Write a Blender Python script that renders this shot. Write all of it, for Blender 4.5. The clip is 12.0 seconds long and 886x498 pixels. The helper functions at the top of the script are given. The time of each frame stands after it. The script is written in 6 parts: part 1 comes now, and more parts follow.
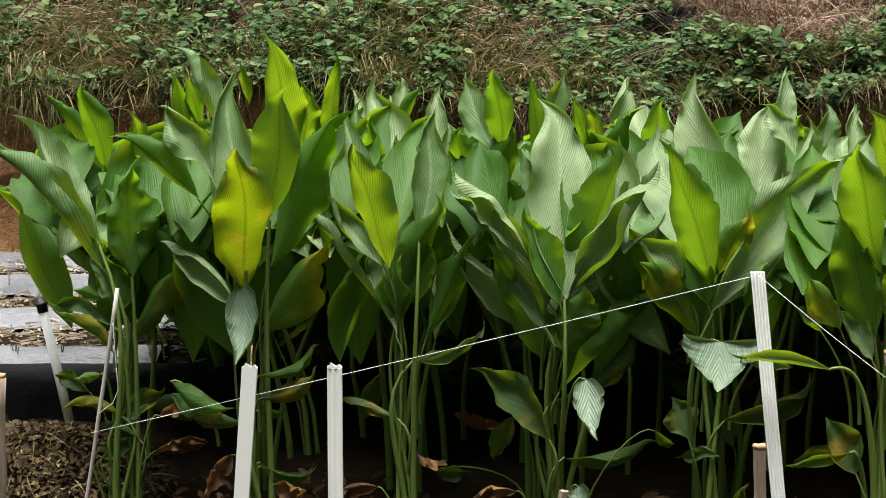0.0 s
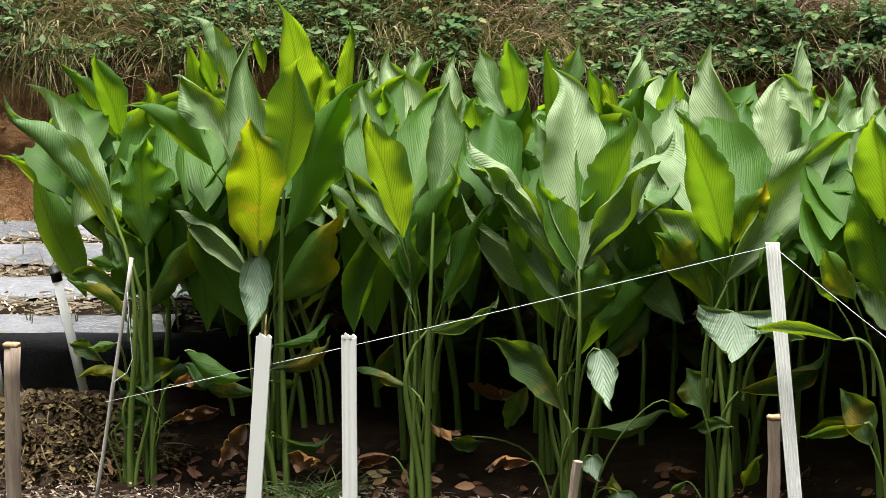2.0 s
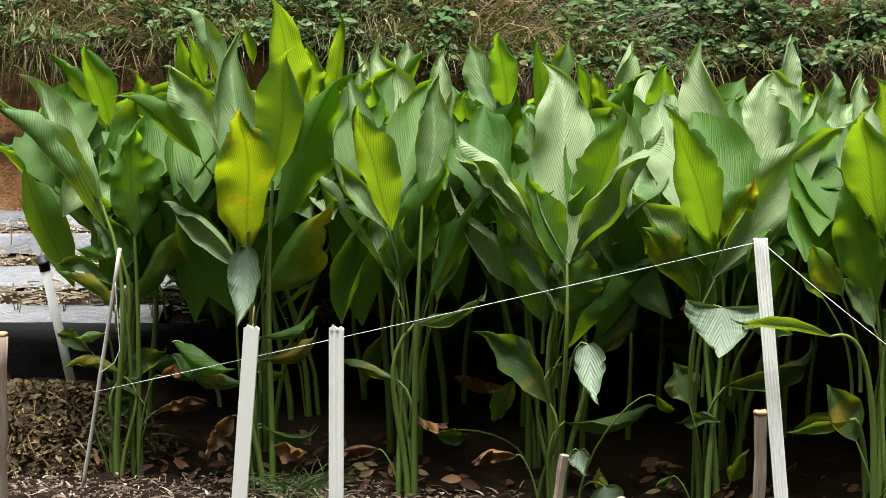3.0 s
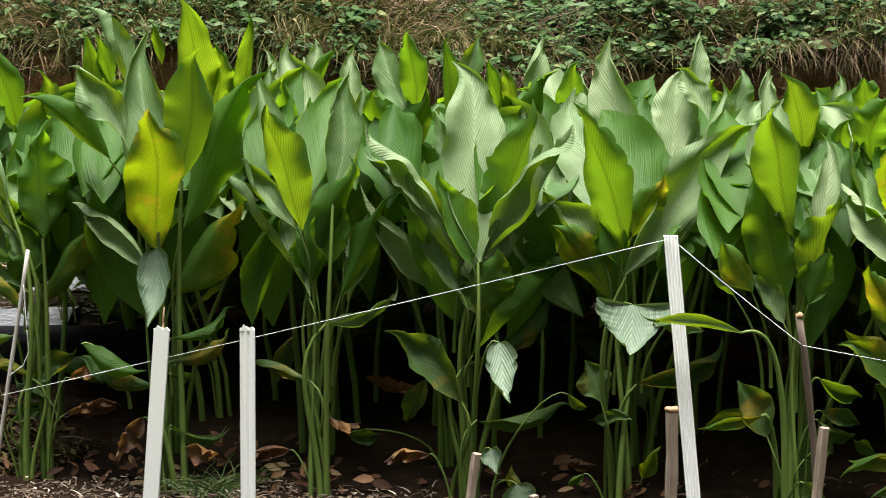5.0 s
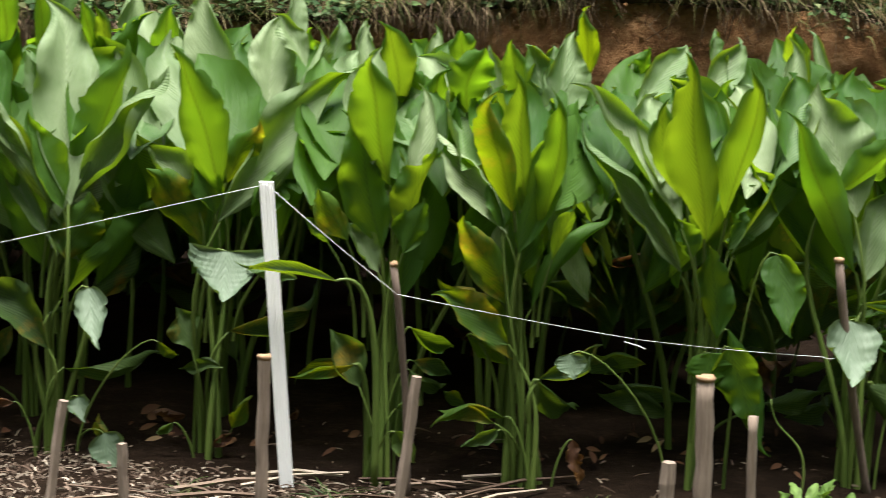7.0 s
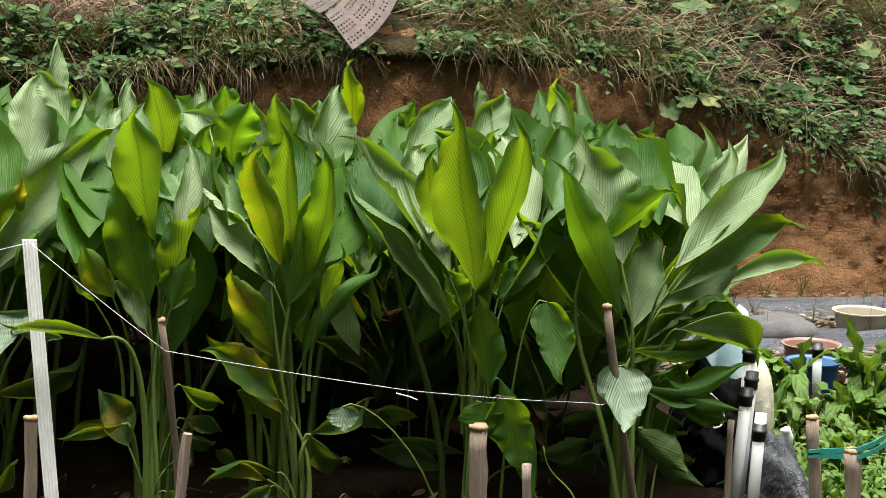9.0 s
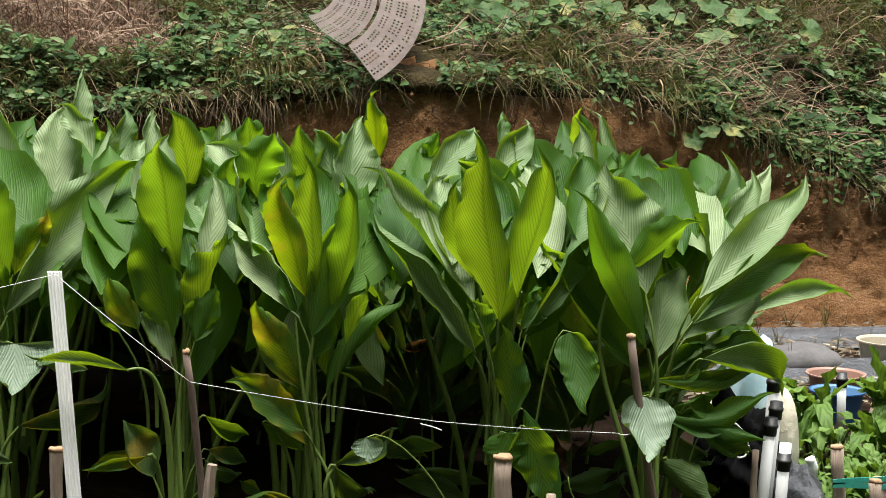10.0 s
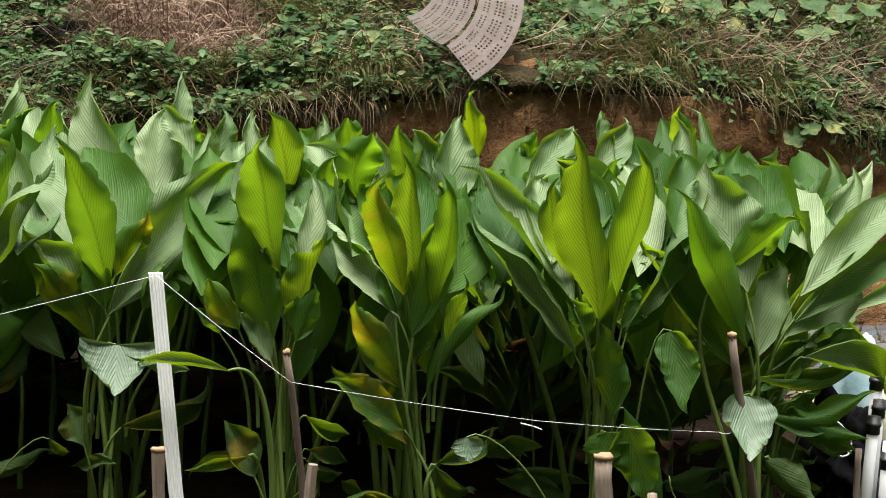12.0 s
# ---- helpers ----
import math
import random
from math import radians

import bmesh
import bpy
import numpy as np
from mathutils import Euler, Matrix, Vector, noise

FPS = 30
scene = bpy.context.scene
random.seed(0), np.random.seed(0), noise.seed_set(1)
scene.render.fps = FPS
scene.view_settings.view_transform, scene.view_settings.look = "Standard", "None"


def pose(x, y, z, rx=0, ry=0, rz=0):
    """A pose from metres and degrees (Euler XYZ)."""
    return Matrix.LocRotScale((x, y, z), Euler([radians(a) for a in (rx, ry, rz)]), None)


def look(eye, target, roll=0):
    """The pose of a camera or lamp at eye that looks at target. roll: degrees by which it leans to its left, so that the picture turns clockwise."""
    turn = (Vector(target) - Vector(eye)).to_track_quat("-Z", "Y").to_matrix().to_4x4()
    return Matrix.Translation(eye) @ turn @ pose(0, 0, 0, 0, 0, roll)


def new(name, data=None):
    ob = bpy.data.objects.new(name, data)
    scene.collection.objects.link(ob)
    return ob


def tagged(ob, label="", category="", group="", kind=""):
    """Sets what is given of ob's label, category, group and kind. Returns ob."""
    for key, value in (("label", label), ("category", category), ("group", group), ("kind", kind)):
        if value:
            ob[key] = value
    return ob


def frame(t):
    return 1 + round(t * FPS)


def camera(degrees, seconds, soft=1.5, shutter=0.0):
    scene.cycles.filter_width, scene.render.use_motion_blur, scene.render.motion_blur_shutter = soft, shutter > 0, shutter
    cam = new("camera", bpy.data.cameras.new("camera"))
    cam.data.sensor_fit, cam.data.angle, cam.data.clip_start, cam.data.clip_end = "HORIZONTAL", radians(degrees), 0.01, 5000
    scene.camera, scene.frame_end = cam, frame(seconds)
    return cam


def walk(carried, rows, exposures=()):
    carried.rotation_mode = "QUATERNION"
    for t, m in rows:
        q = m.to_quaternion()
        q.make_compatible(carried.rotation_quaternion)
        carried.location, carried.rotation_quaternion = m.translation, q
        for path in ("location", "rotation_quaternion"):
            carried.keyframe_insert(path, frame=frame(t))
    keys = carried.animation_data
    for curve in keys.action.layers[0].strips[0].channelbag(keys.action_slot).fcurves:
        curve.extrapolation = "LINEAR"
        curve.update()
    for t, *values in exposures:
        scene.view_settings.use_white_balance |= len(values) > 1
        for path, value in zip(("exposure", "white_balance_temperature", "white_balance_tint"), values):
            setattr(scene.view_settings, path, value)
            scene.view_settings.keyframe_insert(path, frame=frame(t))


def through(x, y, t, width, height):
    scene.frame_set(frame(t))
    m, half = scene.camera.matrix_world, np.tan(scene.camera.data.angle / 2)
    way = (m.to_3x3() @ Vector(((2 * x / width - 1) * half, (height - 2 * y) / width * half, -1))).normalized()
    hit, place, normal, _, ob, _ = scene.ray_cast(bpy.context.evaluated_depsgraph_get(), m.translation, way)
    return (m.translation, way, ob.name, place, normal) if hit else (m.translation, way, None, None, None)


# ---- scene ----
import collections

cam = camera(21.0, 12.0, soft=0.8, shutter=0.3)
EYE, TILT = 1.98, -10.5
# seconds, metres from the first place, yaw, pitch, roll
ROWS = [
    (0, -0.0161, -0.0247, 0.0058, 3.482, 1.077, -0.540),
    (0.5, -0.0174, -0.0205, 0.0054, 3.924, 0.624, -0.124),
    (1, -0.0214, -0.0249, 0.0070, 4.163, 0.048, -0.243),
    (1.5, -0.0221, -0.0245, 0.0104, 3.841, -0.214, -0.664),
    (2, -0.0220, -0.0202, 0.0072, 3.786, 0.352, -0.420),
    (2.5, -0.0204, -0.0217, 0.0061, 3.743, 0.183, -0.008),
    (4.5, -0.0207, -0.0166, 0.0090, 2.210, 0.236, -0.374),
    (5, -0.0220, -0.0097, 0.0013, 1.375, 0.203, -0.356),
    (5.5, 0.0002, -0.0003, 0.0002, -0.000, -0.000, 0.000),
    (6, -0.0136, 0.0209, -0.0011, -2.466, -0.401, 0.521),
    (6.5, 0.0236, 0.0560, -0.0425, -5.509, -0.458, 0.915),
    (7, -0.0448, 0.0856, -0.0477, -8.577, -0.630, 0.773),
    (7.5, -0.0254, 0.1123, -0.0534, -11.319, -0.251, 0.806),
    (7.7, -0.0247, 0.1170, -0.0603, -12.070, -0.191, 0.714),
    (9.3, -0.0452, 0.1216, -0.1009, -14.223, 1.314, -0.649),
    (9.5, -0.0436, 0.1141, -0.0990, -13.982, 1.397, -0.676),
    (10, -0.0468, 0.1119, -0.1000, -13.606, 1.840, -0.714),
    (10.5, -0.0449, 0.1181, -0.1022, -13.011, 2.040, -0.767),
    (11, -0.0440, 0.1167, -0.0979, -12.219, 2.158, -0.679),
    (11.5, -0.0446, 0.1176, -0.1040, -11.810, 2.208, -0.765),
    (12, -0.0428, 0.1157, -0.1022, -11.201, 1.881, -0.962),
]
walk(cam, [(t, pose(0, 0, EYE, TILT) @ pose(x, y, z, 0, 0, yaw) @ pose(0, 0, 0, 90 + pitch) @ pose(0, 0, 0, 0, 0, roll))
           for t, x, y, z, yaw, pitch, roll in ROWS], [(0, 1.49), (1, 1.44), (2, 1.69), (4.5, 1.67), (5.5, 1.62), (6, 1.54), (6.5, 1.52), (7, 1.6), (7.5, 1.78), (9.5, 1.4), (12, 1.4)])

# ---- light ----
SUN_UP, SUN_ROUND = 87.0, 200.0       # degrees above the horizon; clockwise from straight ahead
world = bpy.data.worlds.new("sky")
scene.world = world
world.use_nodes = True
sky = world.node_tree.nodes.new("ShaderNodeTexSky")
sky.sky_type, sky.sun_disc = "NISHITA", False
sky.sun_elevation, sky.sun_rotation = radians(SUN_UP), radians(SUN_ROUND)
sky.air_density, sky.dust_density, sky.ozone_density = 1.0, 2.0, 1.0
back = world.node_tree.nodes["Background"]
world.node_tree.links.new(sky.outputs[0], back.inputs[0])
back.inputs[1].default_value = 0.06
sun = new("sun", bpy.data.lights.new("sun", "SUN"))
sun.data.energy, sun.data.angle, sun.data.color = 5.0, radians(38), (1.0, 0.97, 0.91)
su, sr = radians(SUN_UP), radians(SUN_ROUND)
sun.matrix_world = look((20 * math.sin(sr) * math.cos(su), 20 * math.cos(sr) * math.cos(su), 20 * math.sin(su)), (0, 0, 0))

# ---- materials ----


class Nodes:
    """A short way to write node materials."""

    def __init__(self, name):
        self.mat = bpy.data.materials.new(name)
        self.mat.use_nodes = True
        self.tree = self.mat.node_tree
        self.bsdf = self.tree.nodes["Principled BSDF"]
        self.out = self.tree.nodes["Material Output"]

    def add(self, kind, **inputs):
        n = self.tree.nodes.new("ShaderNode" + kind)
        for key, value in inputs.items():
            self.put(n.inputs[key.replace("_", " ")], value)
        return n

    def put(self, socket, value):
        if isinstance(value, bpy.types.NodeSocket):
            self.tree.links.new(value, socket)
        else:
            socket.default_value = value

    def math(self, op, a, b=0.0, c=0.0):
        n = self.tree.nodes.new("ShaderNodeMath")
        n.operation = op
        for i, v in enumerate((a, b, c)):
            self.put(n.inputs[i], v)
        return n.outputs[0]

    def noise(self, scale, detail=4.0, rough=0.6, where=None, stretch=None):
        if where is None:
            where = self.add("TexCoord").outputs["Object"]
        if stretch:
            m = self.add("Mapping", Vector=where)
            m.inputs["Scale"].default_value = stretch
            where = m.outputs[0]
        return self.add("TexNoise", Vector=where, Scale=scale, Detail=detail, Roughness=rough).outputs["Fac"]

    def ramp(self, fac, *stops):
        n = self.add("ValToRGB", Fac=fac)
        el = n.color_ramp.elements
        while len(el) < len(stops):
            el.new(0.5)
        for e, (at, col) in zip(el, stops):
            e.position, e.color = at, (*col, 1)
        return n.outputs[0]

    def mix(self, fac, a, b, how="MIX"):
        n = self.tree.nodes.new("ShaderNodeMix")
        n.data_type, n.blend_type = "RGBA", how
        self.put(n.inputs[0], fac)
        for s, v in ((n.inputs[6], a), (n.inputs[7], b)):
            self.put(s, (*v, 1) if isinstance(v, tuple) and len(v) == 3 else v)
        return n.outputs[2]

    def bump(self, height, strength=0.5, distance=0.01, normal=None):
        n = self.add("Bump", Height=height, Strength=strength, Distance=distance)
        if normal is not None:
            self.put(n.inputs["Normal"], normal)
        return n.outputs[0]

    def done(self, colour, rough=0.7, normal=None, metal=0.0, spec=None):
        self.put(self.bsdf.inputs["Base Color"], (*colour, 1) if isinstance(colour, tuple) and len(colour) == 3 else colour)
        self.put(self.bsdf.inputs["Roughness"], rough)
        self.put(self.bsdf.inputs["Metallic"], metal)
        if spec is not None:
            self.put(self.bsdf.inputs["Specular IOR Level"], spec)
        if normal is not None:
            self.put(self.bsdf.inputs["Normal"], normal)
        return self.mat


def blade_material(name, low, high, through, age=None, age_at=0.62, gloss=0.6, veins=46.0, share=0.36, other=None, spec=0.65):
    """A thin leaf: a gloss on top of the green, light coming through it, and ribs that rise from the midrib to the margin."""
    n = Nodes(name)
    uv = n.add("SeparateXYZ", Vector=n.add("UVMap").outputs[0])
    side, along = n.math("ABSOLUTE", uv.outputs[0]), uv.outputs[1]
    rand = n.add("ObjectInfo").outputs["Random"]
    run = n.math("SUBTRACT", along, n.math("MULTIPLY", side, n.math("MULTIPLY_ADD", side, 11.0, 2.3)))
    ribs = n.math("SINE", n.math("MULTIPLY", n.math("ADD", run, n.math("MULTIPLY", n.noise(5.0, 2), 0.03)), veins * 6.283))
    ribs = n.math("POWER", n.math("MULTIPLY_ADD", ribs, 0.5, 0.5), 3.0)
    fine = n.noise(14.0, 5, 0.65)
    tone = n.math("ADD", n.math("MULTIPLY", fine, 0.55), n.math("MULTIPLY", rand, 0.45))
    colour = n.ramp(tone, (0.25, low), (0.75, high))
    colour = n.mix(n.math("MULTIPLY", ribs, n.math("MULTIPLY_ADD", fine, 0.5, 0.25)), colour, tuple(c * 0.45 for c in low))
    glow = n.mix(n.math("MULTIPLY", ribs, n.math("MULTIPLY_ADD", fine, 1.2, 0.2)), through, tuple(c * 0.45 for c in through))
    broad = n.math("MULTIPLY_ADD", n.noise(3.5, 3, 0.6), 1.4, -0.35)
    glow = n.mix(n.math("MULTIPLY_ADD", rand, 0.55, n.math("MULTIPLY", broad, 0.6)), glow, other or tuple(c * 0.6 for c in through))
    if age:
        spots = n.math("ADD", n.noise(6.0, 6, 0.7), n.math("MULTIPLY", n.noise(1.5, 2, 0.5), 0.35))
        old = n.ramp(spots, (age_at, (0, 0, 0)), (age_at + 0.18, (1, 1, 1)))
        colour = n.mix(old, colour, age)
        glow = n.mix(old, glow, tuple(min(1, c * 1.25) for c in age))
    rib = n.ramp(side, (0.0, (1, 1, 1)), (0.006, (0, 0, 0)))
    colour = n.mix(n.math("MULTIPLY", rib, 0.3), colour, tuple(c * 1.3 for c in high))
    glow = n.mix(n.math("MULTIPLY", rib, 0.6), glow, tuple(c * 0.3 for c in through))
    normal = n.bump(ribs, 0.3, 0.0025)
    pleat = n.add("CombineXYZ", X=n.math("MULTIPLY", run, 20.0), Y=n.math("MULTIPLY", side, 6.0), Z=n.math("MULTIPLY", rand, 40.0))
    normal = n.bump(n.noise(1.6, 3, 0.6, pleat.outputs[0]), 0.4, 0.012, normal)
    n.done(colour, gloss, normal, spec=spec)
    tr = n.add("BsdfTranslucent", Color=glow)
    mixed = n.add("MixShader")
    n.put(mixed.inputs[0], share)
    n.put(mixed.inputs[1], n.bsdf.outputs[0])
    n.put(mixed.inputs[2], tr.outputs[0])
    n.tree.links.new(mixed.outputs[0], n.out.inputs[0])
    return n.mat


def plain(name, low, high, rough=0.7, scale=8.0, stretch=None, bump=0.4, depth=0.005, metal=0.0, detail=6, spec=0.5):
    n = Nodes(name)
    big, small = n.noise(scale, detail, 0.62, stretch=stretch), n.noise(scale * 7, 4, 0.6, stretch=stretch)
    mixed = n.math("ADD", n.math("MULTIPLY", big, 0.65), n.math("MULTIPLY", small, 0.35))
    return n.done(n.ramp(mixed, (0.3, low), (0.7, high)), rough, n.bump(mixed, bump, depth), metal, spec)


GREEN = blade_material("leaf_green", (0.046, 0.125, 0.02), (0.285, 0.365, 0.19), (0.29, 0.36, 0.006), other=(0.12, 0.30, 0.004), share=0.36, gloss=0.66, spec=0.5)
# The green leaf again, with shade and light from behind put into its colour.
SHADE_GREEN = blade_material("leaf_shade_green", (0.022, 0.085, 0.006), (0.07, 0.16, 0.02), (0.32, 0.43, 0.012), other=(0.16, 0.36, 0.008), share=0.48, spec=0.35)
PALE_LEAF = blade_material("leaf_pale", (0.085, 0.145, 0.08), (0.145, 0.21, 0.13), (0.18, 0.28, 0.03), share=0.25)
YELLOW = blade_material("leaf_yellowing", (0.03, 0.10, 0.008), (0.085, 0.17, 0.025), (0.31, 0.40, 0.005), (0.34, 0.25, 0.012), 0.67, share=0.46, other=(0.27, 0.38, 0.004), spec=0.35)
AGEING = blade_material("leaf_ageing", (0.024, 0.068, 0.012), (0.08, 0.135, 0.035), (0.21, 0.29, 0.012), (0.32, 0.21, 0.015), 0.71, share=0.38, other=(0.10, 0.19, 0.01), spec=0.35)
DRY = blade_material("leaf_dry", (0.035, 0.012, 0.006), (0.12, 0.045, 0.016), (0.20, 0.075, 0.015), (0.30, 0.15, 0.03), 0.62, 0.7)
STALK = plain("stalk_green", (0.045, 0.095, 0.010), (0.165, 0.23, 0.05), 0.5, 9.0, (1, 1, 0.12), 0.3, 0.002)
WHITE = plain("white_vinyl", (0.86, 0.87, 0.88), (0.92, 0.92, 0.92), 0.45, 5.0, (1, 1, 0.2), 0.03, 0.0005)
WOOD = plain("weathered_wood", (0.13, 0.095, 0.075), (0.38, 0.30, 0.24), 0.9, 55.0, (1, 1, 0.07), 1.0, 0.006, spec=0.2)
CUT = plain("cut_wood", (0.20, 0.11, 0.055), (0.40, 0.26, 0.15), 0.85, 60.0, None, 0.8, 0.004)
TWIG = plain("twig_bark", (0.07, 0.048, 0.038), (0.20, 0.145, 0.115), 0.85, 25.0, (1, 1, 0.3), 0.6, 0.003)
CORD = plain("white_cord", (0.60, 0.60, 0.58), (0.75, 0.75, 0.73), 0.7, 200.0)
BLACK = plain("black_plastic", (0.012, 0.012, 0.013), (0.025, 0.025, 0.027), 0.5, 20.0)
NET = plain("black_net", (0.002, 0.002, 0.0025), (0.008, 0.008, 0.009), 0.85, 60.0, None, 0.9, 0.01, spec=0.1)


def soil_material():
    n = Nodes("soil")
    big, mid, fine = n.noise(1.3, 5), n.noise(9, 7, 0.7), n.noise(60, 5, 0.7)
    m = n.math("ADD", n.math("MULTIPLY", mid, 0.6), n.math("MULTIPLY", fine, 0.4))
    # Dark brown taken down to near-black: the shade under the plants is painted in.
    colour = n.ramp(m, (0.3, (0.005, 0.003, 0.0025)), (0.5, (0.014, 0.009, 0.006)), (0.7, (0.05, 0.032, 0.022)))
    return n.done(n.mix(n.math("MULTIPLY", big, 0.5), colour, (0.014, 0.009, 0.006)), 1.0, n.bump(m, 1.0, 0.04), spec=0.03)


def earth_material():
    n = Nodes("bank_earth")
    big, mid, fine = n.noise(1.1, 5), n.noise(6, 8, 0.75), n.noise(40, 6, 0.75)
    beds = n.noise(3.0, 6, 0.7, stretch=(0.6, 0.6, 4.0))
    m = n.math("ADD", n.math("MULTIPLY", mid, 0.45), n.math("ADD", n.math("MULTIPLY", fine, 0.3), n.math("MULTIPLY", beds, 0.25)))
    colour = n.ramp(m, (0.34, (0.085, 0.038, 0.014)), (0.5, (0.28, 0.14, 0.06)), (0.68, (0.50, 0.31, 0.165)))
    return n.done(n.mix(n.math("MULTIPLY", big, 0.4), colour, (0.17, 0.086, 0.04)), 0.95, n.bump(m, 1.0, 0.12), spec=0.15)


SOIL, EARTH = soil_material(), earth_material()
TURF = plain("bank_turf", (0.012, 0.010, 0.005), (0.06, 0.045, 0.02), 0.95, 7.0, None, 1.0, 0.05, spec=0.1)
# For slopes out of view, added only to hold back the low sky.
UNSEEN_SLOPE = plain("unseen_slope", (0.014, 0.0245, 0.0084), (0.042, 0.063, 0.021), 0.9, 0.6, None, 1.0, 0.3)

# ---- helpers ----
rng = random.Random(7)


def link(name, verts, faces, material, parent=None, label="", uvs=None, smooth=True):
    me = bpy.data.meshes.new(name)
    me.from_pydata(verts, [], faces)
    if uvs:
        layer = me.uv_layers.new(name="UVMap")
        for lp in me.loops:
            layer.data[lp.index].uv = uvs[lp.vertex_index]
    for m in material if isinstance(material, (list, tuple)) else (material,):
        me.materials.append(m)
    if smooth:
        me.polygons.foreach_set("use_smooth", [True] * len(me.polygons))
    me.update()
    ob = new(name, me)
    if parent:
        ob.parent = parent
    if label:
        ob["label"] = label
    return ob


def part(name, bm, material, parent=None, label="", smooth=False):
    """A bmesh as one mesh object under a thing or a part."""
    me = bpy.data.meshes.new(name)
    bmesh.ops.recalc_face_normals(bm, faces=bm.faces)
    bm.to_mesh(me)
    bm.free()
    for m in material if isinstance(material, (list, tuple)) else (material,):
        me.materials.append(m)
    if smooth:
        me.polygons.foreach_set("use_smooth", [True] * len(me.polygons))
    ob = new(name, me)
    if parent:
        ob.parent = parent
    if label:
        ob["label"] = label
    return ob


def empty(name, x, y, z, label, category, group=""):
    ob = new(name)
    ob.location = (x, y, z)
    return tagged(ob, label, category, group)


def tube(points, radii, sides=6, cap=True, flat=1.0):
    """Verts and faces of a bent tube."""
    verts, faces = [], []
    pts = [Vector(p) for p in points]
    for i, p in enumerate(pts):
        d = (pts[min(i + 1, len(pts) - 1)] - pts[max(i - 1, 0)]).normalized()
        u = d.cross(Vector((0, 1, 0.01))).normalized()
        v = d.cross(u)
        for k in range(sides):
            a = 2 * math.pi * k / sides
            verts.append(p + (u * math.cos(a) + v * math.sin(a) * flat) * radii[i])
    for i in range(len(pts) - 1):
        for k in range(sides):
            a, b = i * sides + k, i * sides + (k + 1) % sides
            faces.append((a, b, b + sides, a + sides))
    if cap:
        faces += [tuple(reversed(range(sides))), tuple(range((len(pts) - 1) * sides, len(pts) * sides))]
    return verts, faces


def bezier(a, b, c, d, n):
    a, b, c, d = map(Vector, (a, b, c, d))
    return [a * (1 - t) ** 3 + b * 3 * t * (1 - t) ** 2 + c * 3 * t * t * (1 - t) + d * t ** 3 for t in (i / n for i in range(n + 1))]



def smooth_step(a, b, t):
    t = max(0.0, min(1.0, (t - a) / (b - a)))
    return t * t * (3 - 2 * t)


# ---- turmeric ----
PLANTS = "turmeric plants in the bed"
SHAPES = {"g": (1.05, 1.18), "y": (1.0, 1.1), "w": (0.6, 1.0), "v": (1.05, 1.2), "d": (0.6, 0.8), "h": (0.5, 0.95), "t": (0.12, 0.85), "u": (0.5, 0.95), "n": (0.7, 0.9)}


def axes(lean, tilt, turn):
    a, b = radians(lean), radians(tilt)
    ahead = Vector((math.sin(a) * math.cos(b), math.sin(b), math.cos(a) * math.cos(b)))
    side = Vector((math.cos(a), 0, -math.sin(a)))
    face = side.cross(ahead)
    if face.y > 0:
        face = -face
    side = (Matrix.Rotation(radians(turn), 3, ahead) @ side).normalized()
    out = side.cross(ahead).normalized()
    return ahead, side, out if out.dot(face) > 0 else -out


